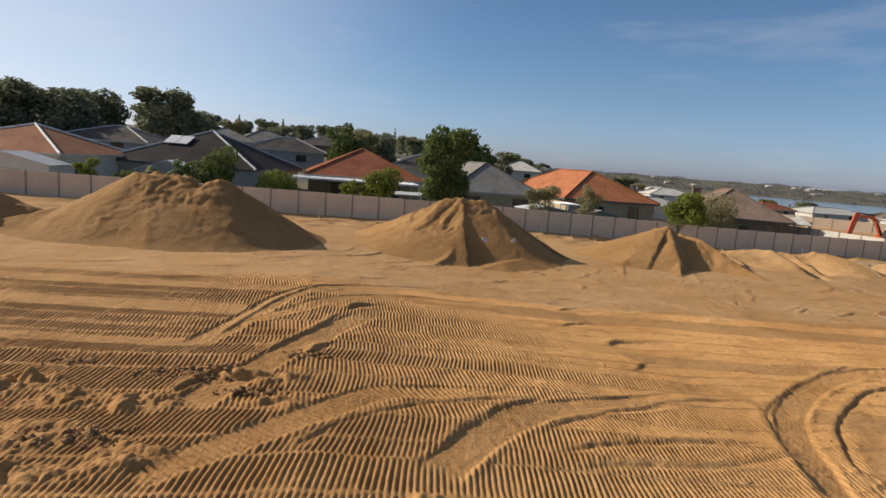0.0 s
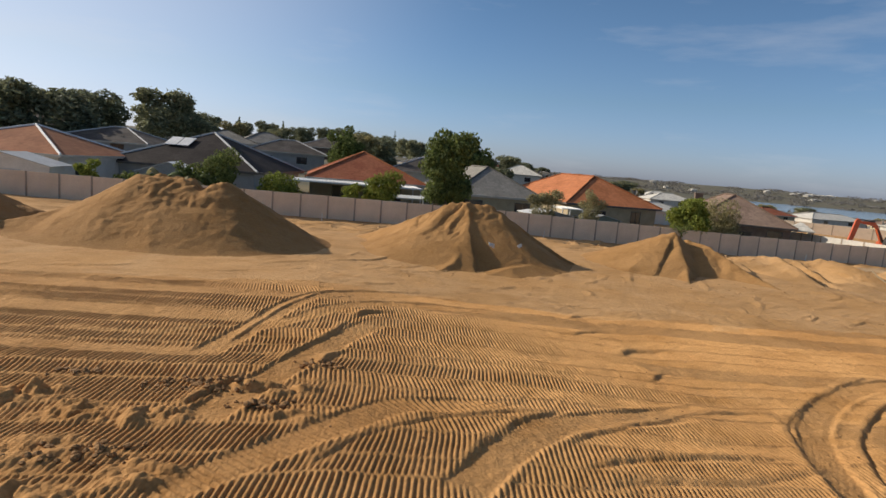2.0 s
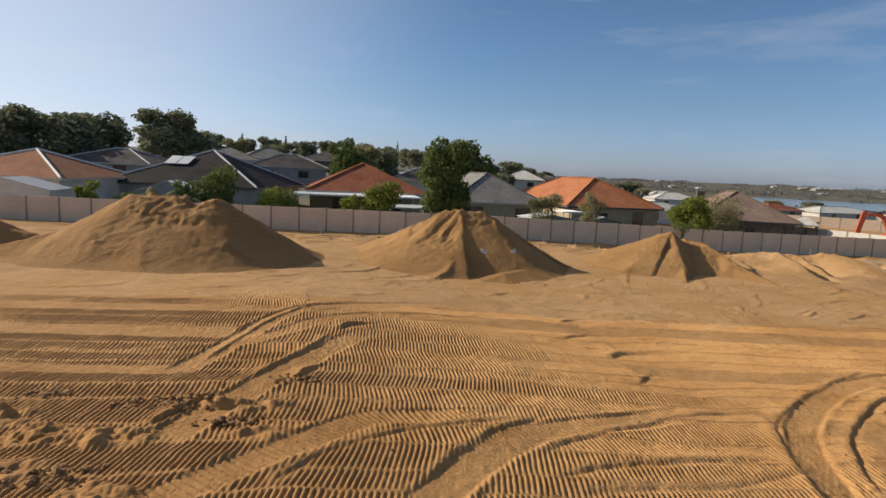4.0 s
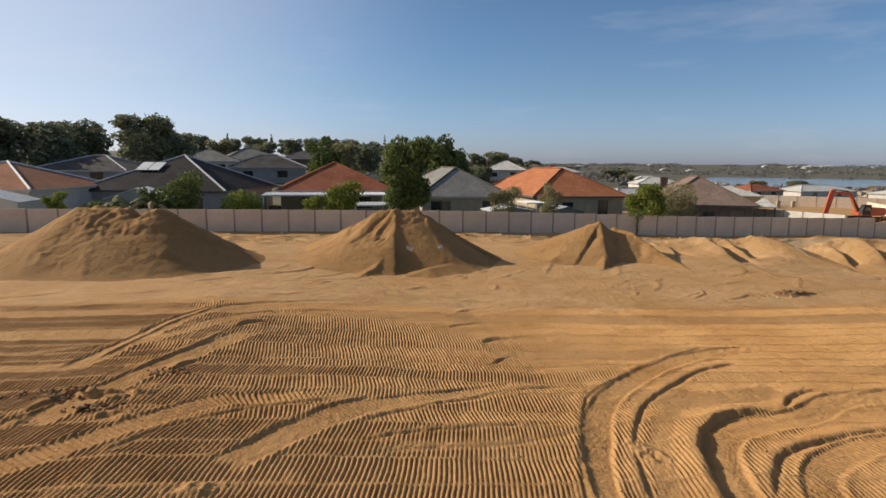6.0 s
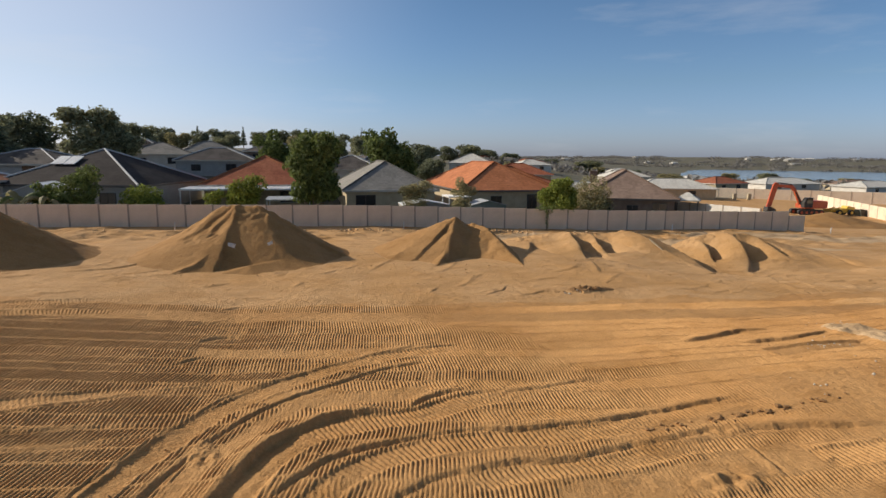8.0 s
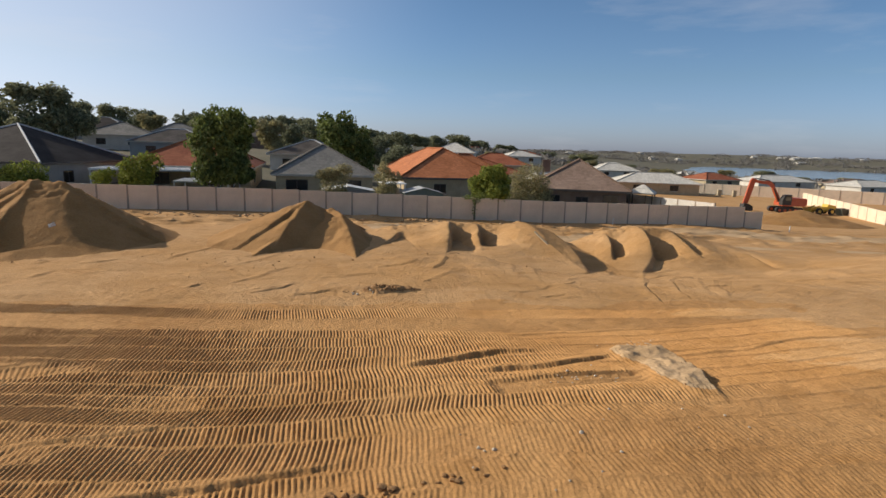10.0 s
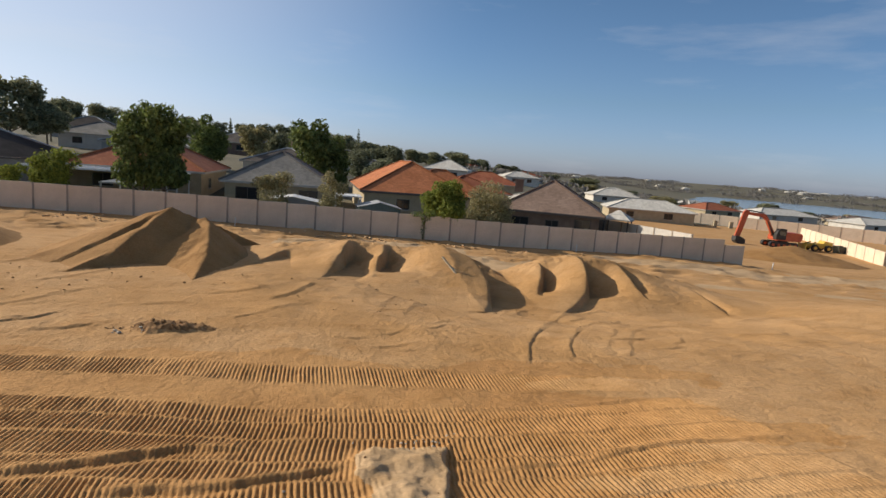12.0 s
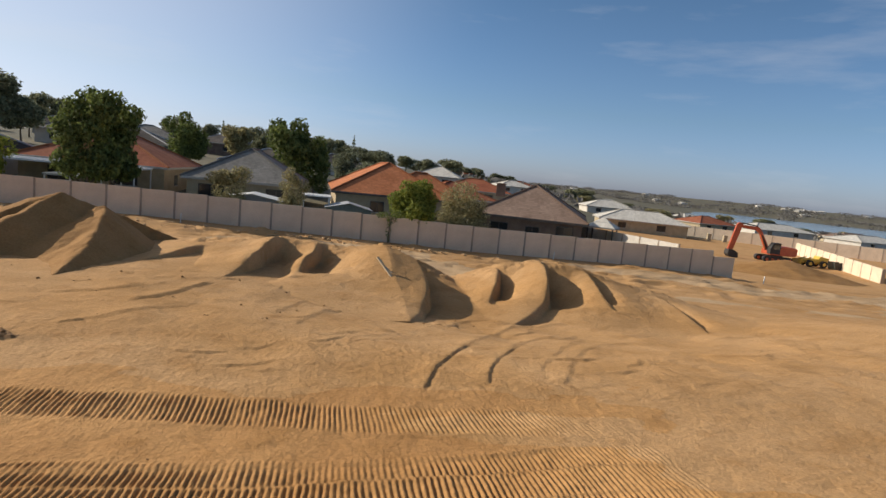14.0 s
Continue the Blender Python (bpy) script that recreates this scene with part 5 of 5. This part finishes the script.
# ---- the hill and the flat beyond ----
FAR_HOUSES = [
    (-36, 92, 14, 12, 2.4, 2.2, RENDER_GREY, ROOF_SLATE, "slate-roofed house half hidden by trees on the hill"),
    (-24, 128, 13, 12, 2.8, 2.6, RENDER_WHITE, ROOF_GREY, "grey-roofed house on the hill"),
    (-11, 112, 14, 11, 2.8, 2.4, RENDER_GREY, ROOF_SLATE, "house with a slate-grey hip roof on the hill"),
    (-17, 150, 14, 12, 2.8, 2.8, RENDER_WHITE, ROOF_GREY, "pale house with a grey roof on the hill"),
    (-4, 168, 14, 12, 2.8, 2.8, BRICK_BROWN, ROOF_SLATE, "brick house with a grey roof on the hill"),
    (14, 100, 12, 11, 2.8, 2.5, RENDER_WHITE, ROOF_SLATE, "white house with a slate-grey roof and a porch"),
    (8, 190, 14, 12, 2.8, 2.8, RENDER_WHITE, ROOF_BROWN, "house with a brown roof among the hill's trees"),
    (-38, 160, 14, 12, 2.8, 2.8, RENDER_GREY, ROOF_DARK, "dark-roofed house among the hill's trees"),
    (28, 152, 14, 12, 2.8, 2.6, RENDER_WHITE, ROOF_SLATE, "white house with a slate roof on the rise"),
    (57, 172, 13, 12, 2.9, 2.9, RENDER_WHITE, ROOF_CREAM, "white two-tone house with a cream roof"),
    (56, 128, 15, 12, 2.7, 2.6, BRICK_CREAM, ROOF_RED, "house with an old red tiled roof"),
    (46, 92, 12, 12, 2.6, 2.6, BRICK_CREAM, ROOF_RED, "house with a dull terracotta roof"),
    (98, 218, 14, 12, 2.7, 2.2, RENDER_WHITE, ROOF_CREAM, "low house with a pale sheet roof"),
    (60, 94, 13, 8, 2.5, 1.4, RENDER_WHITE, ROOF_CREAM, "low white house with a pale sheet roof"),
    (92, 122, 19, 11, 2.6, 2.2, BRICK_CREAM, ROOF_CREAM, "new house with a pale sheet hip roof on the open lots"),
    (122, 190, 16, 12, 2.6, 2.4, RENDER_WHITE, ROOF_CREAM, "new white house with a pale roof by the water"),
    (150, 166, 15, 12, 2.5, 2.2, BRICK_CREAM, ROOF_RED, "house with a red tiled roof on the flat"),
    (176, 172, 24, 12, 2.5, 2.0, RENDER_WHITE, ROOF_CREAM, "long house with a pale roof on the flat"),
    (205, 252, 16, 12, 2.6, 2.2, RENDER_WHITE, ROOF_CREAM, "white house near the water"),
    (228, 230, 16, 12, 2.6, 2.2, RENDER_WHITE, ROOF_GREY, "grey-roofed house near the water"),
    (150, 240, 15, 12, 2.6, 2.3, RENDER_WHITE, ROOF_CREAM, "white house with a pale roof near the shore"),
    (196, 150, 22, 12, 2.5, 1.8, RENDER_WHITE, ROOF_CREAM, "pale-roofed house on the lower lots"),
    (222, 180, 20, 12, 2.5, 1.8, BRICK_CREAM, ROOF_BROWN, "brown-roofed house on the lower lots"),
    (128, 290, 16, 12, 2.6, 2.3, RENDER_WHITE, ROOF_RED, "red-roofed house on the slope to the water"),
    (82, 262, 16, 12, 2.6, 2.3, RENDER_WHITE, ROOF_RED, "red-roofed house on the rise"),
    (-58, 118, 14, 12, 2.8, 2.8, RENDER_WHITE, ROOF_SLATE, "slate-roofed house high on the hill"),
]
for k, (hx, hy, w, d, e, r, wm, rm, lab) in enumerate(FAR_HOUSES):
    zz = base_height(hx + w / 2, hy + d / 2)
    wins = [(w * 0.25, 0.9, 1.6, 1.1, 0, w), (w * 0.7, 0.9, 1.8, 1.2, 0, w)]
    house(lab, hx, hy, zz, w, d, e, r, wm, rm, rz=(-12, 8, 0, 16, -20)[k % 5], windows=wins, base=2.5, cap=GREY_METAL if rm in (ROOF_SLATE, ROOF_DARK) else None)

PROTO = {}


def far_tree(kind, label, x, y, h, w, sink=0.3):
    mat, low, n, top = {"gum": (LEAF_GUM, 0.3, 13, 0.7), "dark": (LEAF_DARK, 0.2, 12, 0.8), "green": (LEAF_GREEN, 0.15, 14, 0.6), "olive": (LEAF_OLIVE, 0.2, 12, 0.8)}[kind]
    z = base_height(x, y) - sink
    key = (kind, (hash((round(x), round(y))) % 3))
    if key not in PROTO:
        t = tree("tree", label, x, y, z, 10.0, 10.0, mat, 40 + len(PROTO), 4200, 0.34, low, n, 0.22, top=top, group="trees on the hill")
        PROTO[key] = t
        t.matrix_basis = pose(x, y, z, 0, 0, x * 13) @ Matrix.Diagonal((w / 10, w / 10, h / 10, 1))
        return t
    src = PROTO[key]
    keep = src.matrix_basis.copy()
    src.matrix_basis = Matrix.Identity(4)
    t = copy_thing(src, pose(x, y, z, 0, 0, x * 37) @ Matrix.Diagonal((w / 10, w / 10, h / 10, 1)))
    src.matrix_basis = keep
    return tagged(t, label)


GUM = "large spreading gum tree on the hill"
FAR_TREES = [
    ("gum", -26, 114.5, 11.0, 13), ("gum", -21, 116, 8.0, 9), ("dark", -37, 100, 9.8, 14), ("dark", -45, 98, 10.0, 13), ("dark", -41, 126, 10.5, 12), ("dark", -50, 112, 10, 12),
    ("dark", -55, 100, 8.5, 12), ("dark", -64, 104, 9, 13), ("gum", -30, 140, 9, 9), ("dark", -17, 222, 8.5, 11), ("gum", -10, 178, 7, 9), ("olive", -22, 176, 7, 10),
    ("green", 6.7, 109.5, 8.8, 9), ("olive", 12, 134, 8.0, 9), ("dark", 17, 140, 8.5, 8), ("green", 25, 88.3, 9.8, 8.4), ("green", 28.5, 90, 8.0, 6), ("dark", 38, 111, 6.4, 8), ("dark", 34, 120, 7, 8),
    ("dark", 48, 170, 8.2, 9), ("dark", 43, 175, 7, 8), ("gum", 84, 243, 8.5, 15), ("dark", 76, 246, 7.5, 12), ("dark", 106, 278, 7, 10), ("dark", 118, 290, 6, 10), ("gum", 166, 284, 8, 14), ("gum", 158, 282, 6.5, 10),
    ("dark", -4, 250, 9, 11), ("dark", 4, 254, 9, 10), ("dark", 12, 250, 9.5, 11), ("gum", 20, 244, 9, 11), ("dark", 27, 236, 9, 10), ("gum", 34, 214, 8.5, 10), ("dark", 40, 222, 8, 9), ("dark", -28, 250, 8, 10), ("dark", -38, 230, 9, 12), ("gum", -50, 200, 9, 13),
    ("gum", -36, 190, 9, 12), ("dark", -60, 160, 10, 13), ("dark", -72, 140, 11, 14), ("dark", 56, 250, 6.5, 9), ("gum", 64, 240, 7, 10), ("olive", 58, 262, 7, 12), ("dark", 96, 262, 6.5, 12), ("olive", 163, 209, 6, 13), ("olive", 225, 250, 6, 11), ("gum", 238, 240, 6.5, 13),
    ("olive", 140, 230, 5, 9), ("dark", 190, 282, 5, 12), ("olive", 246, 280, 5, 12), ("dark", 282, 262, 5, 14), ("olive", 300, 250, 5, 14), ("dark", 320, 262, 5, 16), ("dark", 336, 240, 5, 16), ("olive", 70, 150, 5, 6), ("gum", 30, 170, 8, 9), ("dark", 22, 190, 8, 10), ("dark", -8, 300, 9, 12), ("dark", -22, 300, 9, 12), ("dark", 60, 330, 8, 14), ("dark", 90, 350, 8, 16), ("dark", 130, 380, 8, 16), ("dark", 160, 400, 7, 18), ("dark", 200, 420, 7, 18), ("gum", 40, 300, 8, 12), ("dark", 50, 290, 8, 11),
]
for k, (kind, tx, ty, h, w) in enumerate(FAR_TREES):
    far_tree(kind, {"gum": GUM, "dark": "dark rounded tree on the hill", "green": "full green garden tree", "olive": "dull olive scrub tree"}[kind], tx, ty, h, w)


def norfolk(x, y, h):
    """A narrow conifer of stacked whorls."""
    t = empty("conifer", x, y, base_height(x, y))
    tagged(t, "narrow dark conifer on the skyline", "conifer", "conifers on the skyline")
    bm = bmesh.new()
    tube(bm, (0, 0, -0.5), (0, 0, h), 0.25, 0.04, 6)
    part("trunk", bm, BARK, t)
    leaves("crown", [(0, 0, h * f, h * 0.2 * (1.08 - f), h * 0.05) for f in (0.2, 0.32, 0.44, 0.56, 0.68, 0.8, 0.9, 0.98)], 700, 0.4, LEAF_DARK, t, int(x * 3 + 500))


for nx, ny, nh in ((-15.5, 293, 10), (-34, 280, 9), (-4, 296, 8), (50, 380, 16), (-26, 292, 7)):
    norfolk(nx, ny, nh)


def water_sheet():
    bm = bmesh.new()
    vs = [bm.verts.new(p) for p in ((200, 200, -12), (2600, 200, -12), (2600, 2400, -12), (200, 2400, -12))]
    bm.faces.new(vs)
    ob = obj("water", bm, WATER)
    tagged(ob, "calm grey-blue estuary water", "water", kind="structure")


water_sheet()


def shore_scrub():
    """Low bush along the near and far shores, too small to tell apart; its leaf colour has haze painted in."""
    r = np.random.RandomState(8)
    blobs = []
    for _ in range(330):
        a = radians(r.uniform(18, 56))
        d = r.choice([r.uniform(380, 560), r.uniform(1180, 1500), r.uniform(1500, 2100), r.uniform(260, 420)])
        x, y = d * math.sin(a), d * math.cos(a)
        w = r.uniform(4, 9) * (1 + d / 700)
        blobs.append((x, y, base_height(x, y) + 1.0, w, 2.2 + d / 900))
    holder = empty("shore_scrub", 0, 0, 0)
    tagged(holder, "low scrub along the shores, greyed by painted haze", "scrub", kind="stuff")
    leaves("foliage", blobs, 26000, 1.8, LEAF_SHORE_HAZED, holder, 9)


shore_scrub()


def shore_buildings():
    r = random.Random(4)
    for k in range(15):
        a, d = radians(r.uniform(24, 52)), r.uniform(1250, 1900)
        if k < 8:
            a, d = radians(44.6 + r.uniform(-1.6, 1.6)), r.uniform(1700, 1850)
        x, y = d * math.sin(a), d * math.cos(a)
        z = base_height(x, y)
        b = empty("building", x, y, z, r.uniform(-40, 40))
        tagged(b, "white building on the far shore", "building", "buildings on the far shore")
        w, h = r.uniform(10, 30), r.uniform(3, 4.5)
        bm = bmesh.new()
        box(bm, 0, w, 0, 12, -3, h)
        part("wall", bm, RENDER_WHITE, b)
        bm, _, _ = hip_roof(w, 12, 2.2, 0.5)
        part("roof", bm, ROOF_CREAM, b).matrix_basis = pose(0, 0, h)


shore_buildings()


# ---- machines on the lots ----
def excavator(x, y, z, rz):
    e = empty("excavator", x, y, z, rz)
    tagged(e, "orange-red crawler excavator parked with its arm down", "excavator")
    for side in (-1.15, 1.15):
        bm = bmesh.new()
        prof = []
        for k in range(9):
            a = math.pi / 2 + math.pi * k / 8
            prof.append((0.5 + 0.45 * math.cos(a) - 0.05, 0.47 + 0.45 * math.sin(a)))
        for k in range(9):
            a = -math.pi / 2 + math.pi * k / 8
            prof.append((4.1 + 0.45 * math.cos(a), 0.47 + 0.45 * math.sin(a)))
        prism(bm, prof, side - 0.3, side + 0.3)
        tr = part("track", bm, STEEL_DARK, e)
        for k in range(5):
            bm = bmesh.new()
            tube(bm, (0.5 + 0.9 * k, side - 0.34, 0.4), (0.5 + 0.9 * k, side + 0.34, 0.4), 0.24, seg=12)
            part("roller", bm, STEEL_ORANGE, tr)
    bm = bmesh.new()
    tube(bm, (2.3, 0, 0.7), (2.3, 0, 1.15), 0.8, seg=16)
    part("turntable", bm, STEEL_DARK, e)
    bm = bmesh.new()
    prism(bm, [(1.0, 1.1), (4.9, 1.1), (5.2, 1.4), (5.2, 2.2), (4.9, 2.45), (2.6, 2.45), (2.4, 1.9), (1.0, 1.9)], -1.3, 1.3)
    bmesh.ops.bevel(bm, geom=bm.edges[:], offset=0.05, segments=1, affect="EDGES")
    part("body", bm, STEEL_ORANGE, e)
    bm = bmesh.new()
    prism(bm, [(0.9, 1.25), (2.5, 1.25), (2.5, 3.0), (1.4, 3.0), (0.9, 2.2)], -1.32, -0.35)
    bmesh.ops.bevel(bm, geom=bm.edges[:], offset=0.05, segments=1, affect="EDGES")
    cab = part("cab", bm, STEEL_DARK, e)
    bm = bmesh.new()
    box(bm, 1.35, 2.35, -1.345, -1.325, 2.0, 2.85)
    part("window", bm, GLASS, cab)
    bm = bmesh.new()
    outline = [(1.3, 1.7), (1.2, 2.2), (-0.2, 4.6), (-0.8, 5.15), (-3.8, 5.3), (-3.8, 4.9), (-1.0, 4.55), (-0.4, 4.05), (0.7, 1.8)]
    prism(bm, outline, -0.2, 0.2)
    bmesh.ops.bevel(bm, geom=bm.edges[:], offset=0.03, segments=1, affect="EDGES")
    part("boom", bm, STEEL_ORANGE, e)
    bm = bmesh.new()
    prism(bm, [(-3.3, 5.4), (-3.9, 5.65), (-4.3, 5.2), (-5.2, 1.2), (-4.8, 1.0), (-4.3, 1.4)], -0.17, 0.17)
    bmesh.ops.bevel(bm, geom=bm.edges[:], offset=0.03, segments=1, affect="EDGES")
    part("stick", bm, STEEL_ORANGE, e)
    bm = bmesh.new()
    prism(bm, [(-5.2, 1.3), (-4.5, 1.3), (-3.7, 0.9), (-3.6, 0.25), (-4.1, 0.0), (-4.9, 0.15), (-5.3, 0.6)], -0.6, 0.6)
    part("bucket", bm, STEEL_DARK, e)
    for a, b in (((1.0, -0.32, 1.7), (-0.2, -0.32, 3.9)), ((1.0, 0.32, 1.7), (-0.2, 0.32, 3.9)), ((-0.9, 0, 5.25), (-3.5, 0, 5.55)), ((-3.9, 0, 4.6), (-4.6, 0, 1.7))):
        bm = bmesh.new()
        tube(bm, a, b, 0.09, seg=8)
        part("ram", bm, STEEL_DARK, e)
    return e


excavator(97.2, 79.3, base_height(99, 79) + 0.03, -11)


def loader(x, y, z, rz):
    l_ = empty("loader", x, y, z, rz)
    tagged(l_, "low yellow wheel loader parked beside the excavator", "loader")
    for px in (0.7, 2.9):
        for py in (-0.95, 0.95):
            bm = bmesh.new()
            tube(bm, (px, py - 0.2, 0.55), (px, py + 0.2, 0.55), 0.55, seg=16)
            tw = part("wheel", bm, RUBBER, l_)
            bm = bmesh.new()
            tube(bm, (px, py - 0.22, 0.55), (px, py + 0.22, 0.55), 0.26, seg=12)
            part("rim", bm, STEEL_YELLOW, tw)
    bm = bmesh.new()
    prism(bm, [(0.2, 0.6), (3.6, 0.6), (3.8, 1.5), (2.4, 1.75), (2.2, 1.3), (0.2, 1.2)], -0.75, 0.75)
    bmesh.ops.bevel(bm, geom=bm.edges[:], offset=0.04, segments=1, affect="EDGES")
    part("body", bm, STEEL_YELLOW, l_)
    bm = bmesh.new()
    for s in (-0.6, 0.6):
        prism(bm, [(0.9, 1.3), (1.1, 1.55), (-0.8, 0.95), (-0.8, 0.65)], s - 0.08, s + 0.08)
    part("arm", bm, STEEL_YELLOW, l_)
    bm = bmesh.new()
    prism(bm, [(-0.8, 1.1), (-0.7, 0.1), (-1.7, 0.05), (-1.7, 0.12), (-0.95, 0.3)], -1.1, 1.1)
    part("bucket", bm, STEEL_YELLOW, l_)


loader(103.6, 77.6, base_height(105, 77.6), -10)


def skip_bin(x, y, z, rz):
    s = empty("skip_bin", x, y, z, rz)
    tagged(s, "dark steel skip bin on the sand", "skip bin")
    bm = bmesh.new()
    prism(bm, [(0.3, 0), (3.2, 0), (3.6, 1.2), (3.5, 1.2), (3.1, 0.1), (0.4, 0.1), (0.1, 1.2), (0, 1.2)], 0, 1.6)
    part("shell", bm, GREEN_METAL, s)
    for yy in (0.0, 1.54):
        bm = bmesh.new()
        prism(bm, [(0.35, 0.06), (3.15, 0.06), (3.5, 1.16), (0.1, 1.16)], yy, yy + 0.06)
        part("side", bm, STEEL_DARK, s)


skip_bin(107.6, 75.6, base_height(109, 76), -12)


def road_barrier(x, y, rz):
    b = empty("barrier", x, y, base_height(x, y), rz)
    tagged(b, "pale brick pillar pair at the edge of the lots", "pillar")
    for k in (0, 3.5):
        bm = bmesh.new()
        box(bm, k, k + 0.8, 0, 0.8, -0.5, 1.5, 0.03)
        part("pillar", bm, BRICK_CREAM, b)


road_barrier(117, 118, -20)


# ---- small things on the pad ----
def stone(bm, x, y, z, s, rnd):
    r = bmesh.ops.create_icosphere(bm, subdivisions=1, radius=s)
    for v in r["verts"]:
        v.co = Vector((v.co.x * rnd.uniform(0.7, 1.3), v.co.y * rnd.uniform(0.7, 1.3), v.co.z * rnd.uniform(0.4, 0.9))) + Vector((x, y, z))


def clod_patch(label, x, y, rx, ry, n, s0, s1, material, seed, name="clod_patch"):
    rnd = random.Random(seed)
    bm = bmesh.new()
    spots = []
    for _ in range(n):
        a, f = rnd.uniform(0, 6.283), rnd.random() ** 0.6
        spots.append((x + rx * f * math.cos(a), y + ry * f * math.sin(a), rnd.uniform(s0, s1) * (1.2 - f * 0.6)))
    p = np.array(spots)
    for (px, py, s), z in zip(spots, relief(p[:, 0], p[:, 1])):
        stone(bm, px, py, float(z) + s * 0.25, s, rnd)
    return tagged(obj(name, bm, material), label, "clods", kind="stuff")


clod_patch("patch of dark damp soil clods and broken stone", 22.7, 13.9, 1.2, 0.3, 60, 0.02, 0.06, CLOD, 1)
clod_patch("pale broken limestone beside the dark clods", 22.0, 13.6, 0.4, 0.2, 6, 0.04, 0.08, RUBBLE, 2, "rubble")
clod_patch("dark clods turned up by a crawler", 0.2, 6.6, 0.9, 0.35, 70, 0.015, 0.07, CLOD, 3)
clod_patch("dark clods turned up by a crawler", 2.0, 7.6, 0.5, 0.25, 40, 0.015, 0.07, CLOD, 4)
clod_patch("dark clods turned up by a crawler", -1.7, 7.2, 0.5, 0.2, 30, 0.015, 0.07, CLOD, 5)
clod_patch("dark clods turned up by a crawler", 1.2, 5.9, 0.6, 0.2, 34, 0.015, 0.07, CLOD, 6)
clod_patch("dark clods turned up by a crawler", -0.6, 4.6, 0.9, 0.3, 50, 0.015, 0.07, CLOD, 7)
clod_patch("dark clods along a blade ridge", 20.5, 2.9, 2.6, 0.2, 60, 0.02, 0.08, CLOD, 8)
clod_patch("broken limestone on a pale scraped patch", 27.9, 7.7, 1.1, 0.6, 26, 0.012, 0.035, RUBBLE, 9, "rubble")
clod_patch("broken limestone on a pale scraped patch", 25.6, 5.8, 1.4, 0.5, 24, 0.012, 0.035, RUBBLE, 10, "rubble")
clod_patch("scattered pale stones on the sand", 24.5, 3.2, 2.5, 1.5, 18, 0.015, 0.045, RUBBLE, 11, "rubble")
clod_patch("scattered small stones and crumbs on the pad", 14, 6, 16, 6, 200, 0.010, 0.03, CLOD, 12)
clod_patch("scattered crumbs before the sand heaps", 20, 19, 22, 3.5, 110, 0.015, 0.05, CLOD, 13)
clod_patch("loose rubble along the foot of the wall", 22, 41.5, 26, 1.6, 320, 0.04, 0.16, PALE_SAND, 14, "rubble")


def plank(a, b, w, t):
    a, b = Vector(a), Vector(b)
    bm = bmesh.new()
    box(bm, -w / 2, w / 2, -t / 2, t / 2, 0, (b - a).length, 0.004)
    ob = obj("plank", bm, TIMBER)
    ob.matrix_basis = Matrix.Translation(a) @ (b - a).to_track_quat("Z", "Y").to_matrix().to_4x4()
    return tagged(ob, "long pale timber plank lying down the sand bank", "plank", "planks on the sand bank")


plank((31.4, 22.95, 2.30), (32.2, 21.9, 1.35), 0.10, 0.05)
plank((31.55, 22.9, 2.1), (32.45, 22.1, 1.40), 0.07, 0.04)


def peg(x, y):
    bm = bmesh.new()
    prism(bm, [(-0.03, 0.75), (-0.03, 0.05), (0, -0.1), (0.03, 0.05), (0.03, 0.75)], -0.03, 0.03)
    ob = obj("peg", bm, FRAME_WHITE)
    ob.matrix_basis = pose(x, y, height(x, y) - 0.12, 2, 3, 0)
    tagged(ob, "white survey peg standing in the sand", "peg", "survey pegs")


for px, py in ((66.0, 43.0), (2.3, 42.5), (20.5, 42.8), (47, 43)):
    peg(px, py)


def paper(x, y, z, s, rx, ry):
    bm = bmesh.new()
    box(bm, -s, s, -s * 0.6, s * 0.6, -0.006, 0.006)
    for v in bm.verts:
        v.co.z += 0.3 * v.co.x * v.co.y / s
    ob = obj("scrap", bm, RENDER_WHITE)
    ob.matrix_basis = pose(x, y, z, rx, ry, 20)
    tagged(ob, "white scrap of sheet stuck in the sand heap", "scrap", "scraps on the sand heap")


paper(9.05, 20.65, 2.9, 0.16, 60, 20)
paper(10.64, 21.6, 2.8, 0.12, 60, -20)
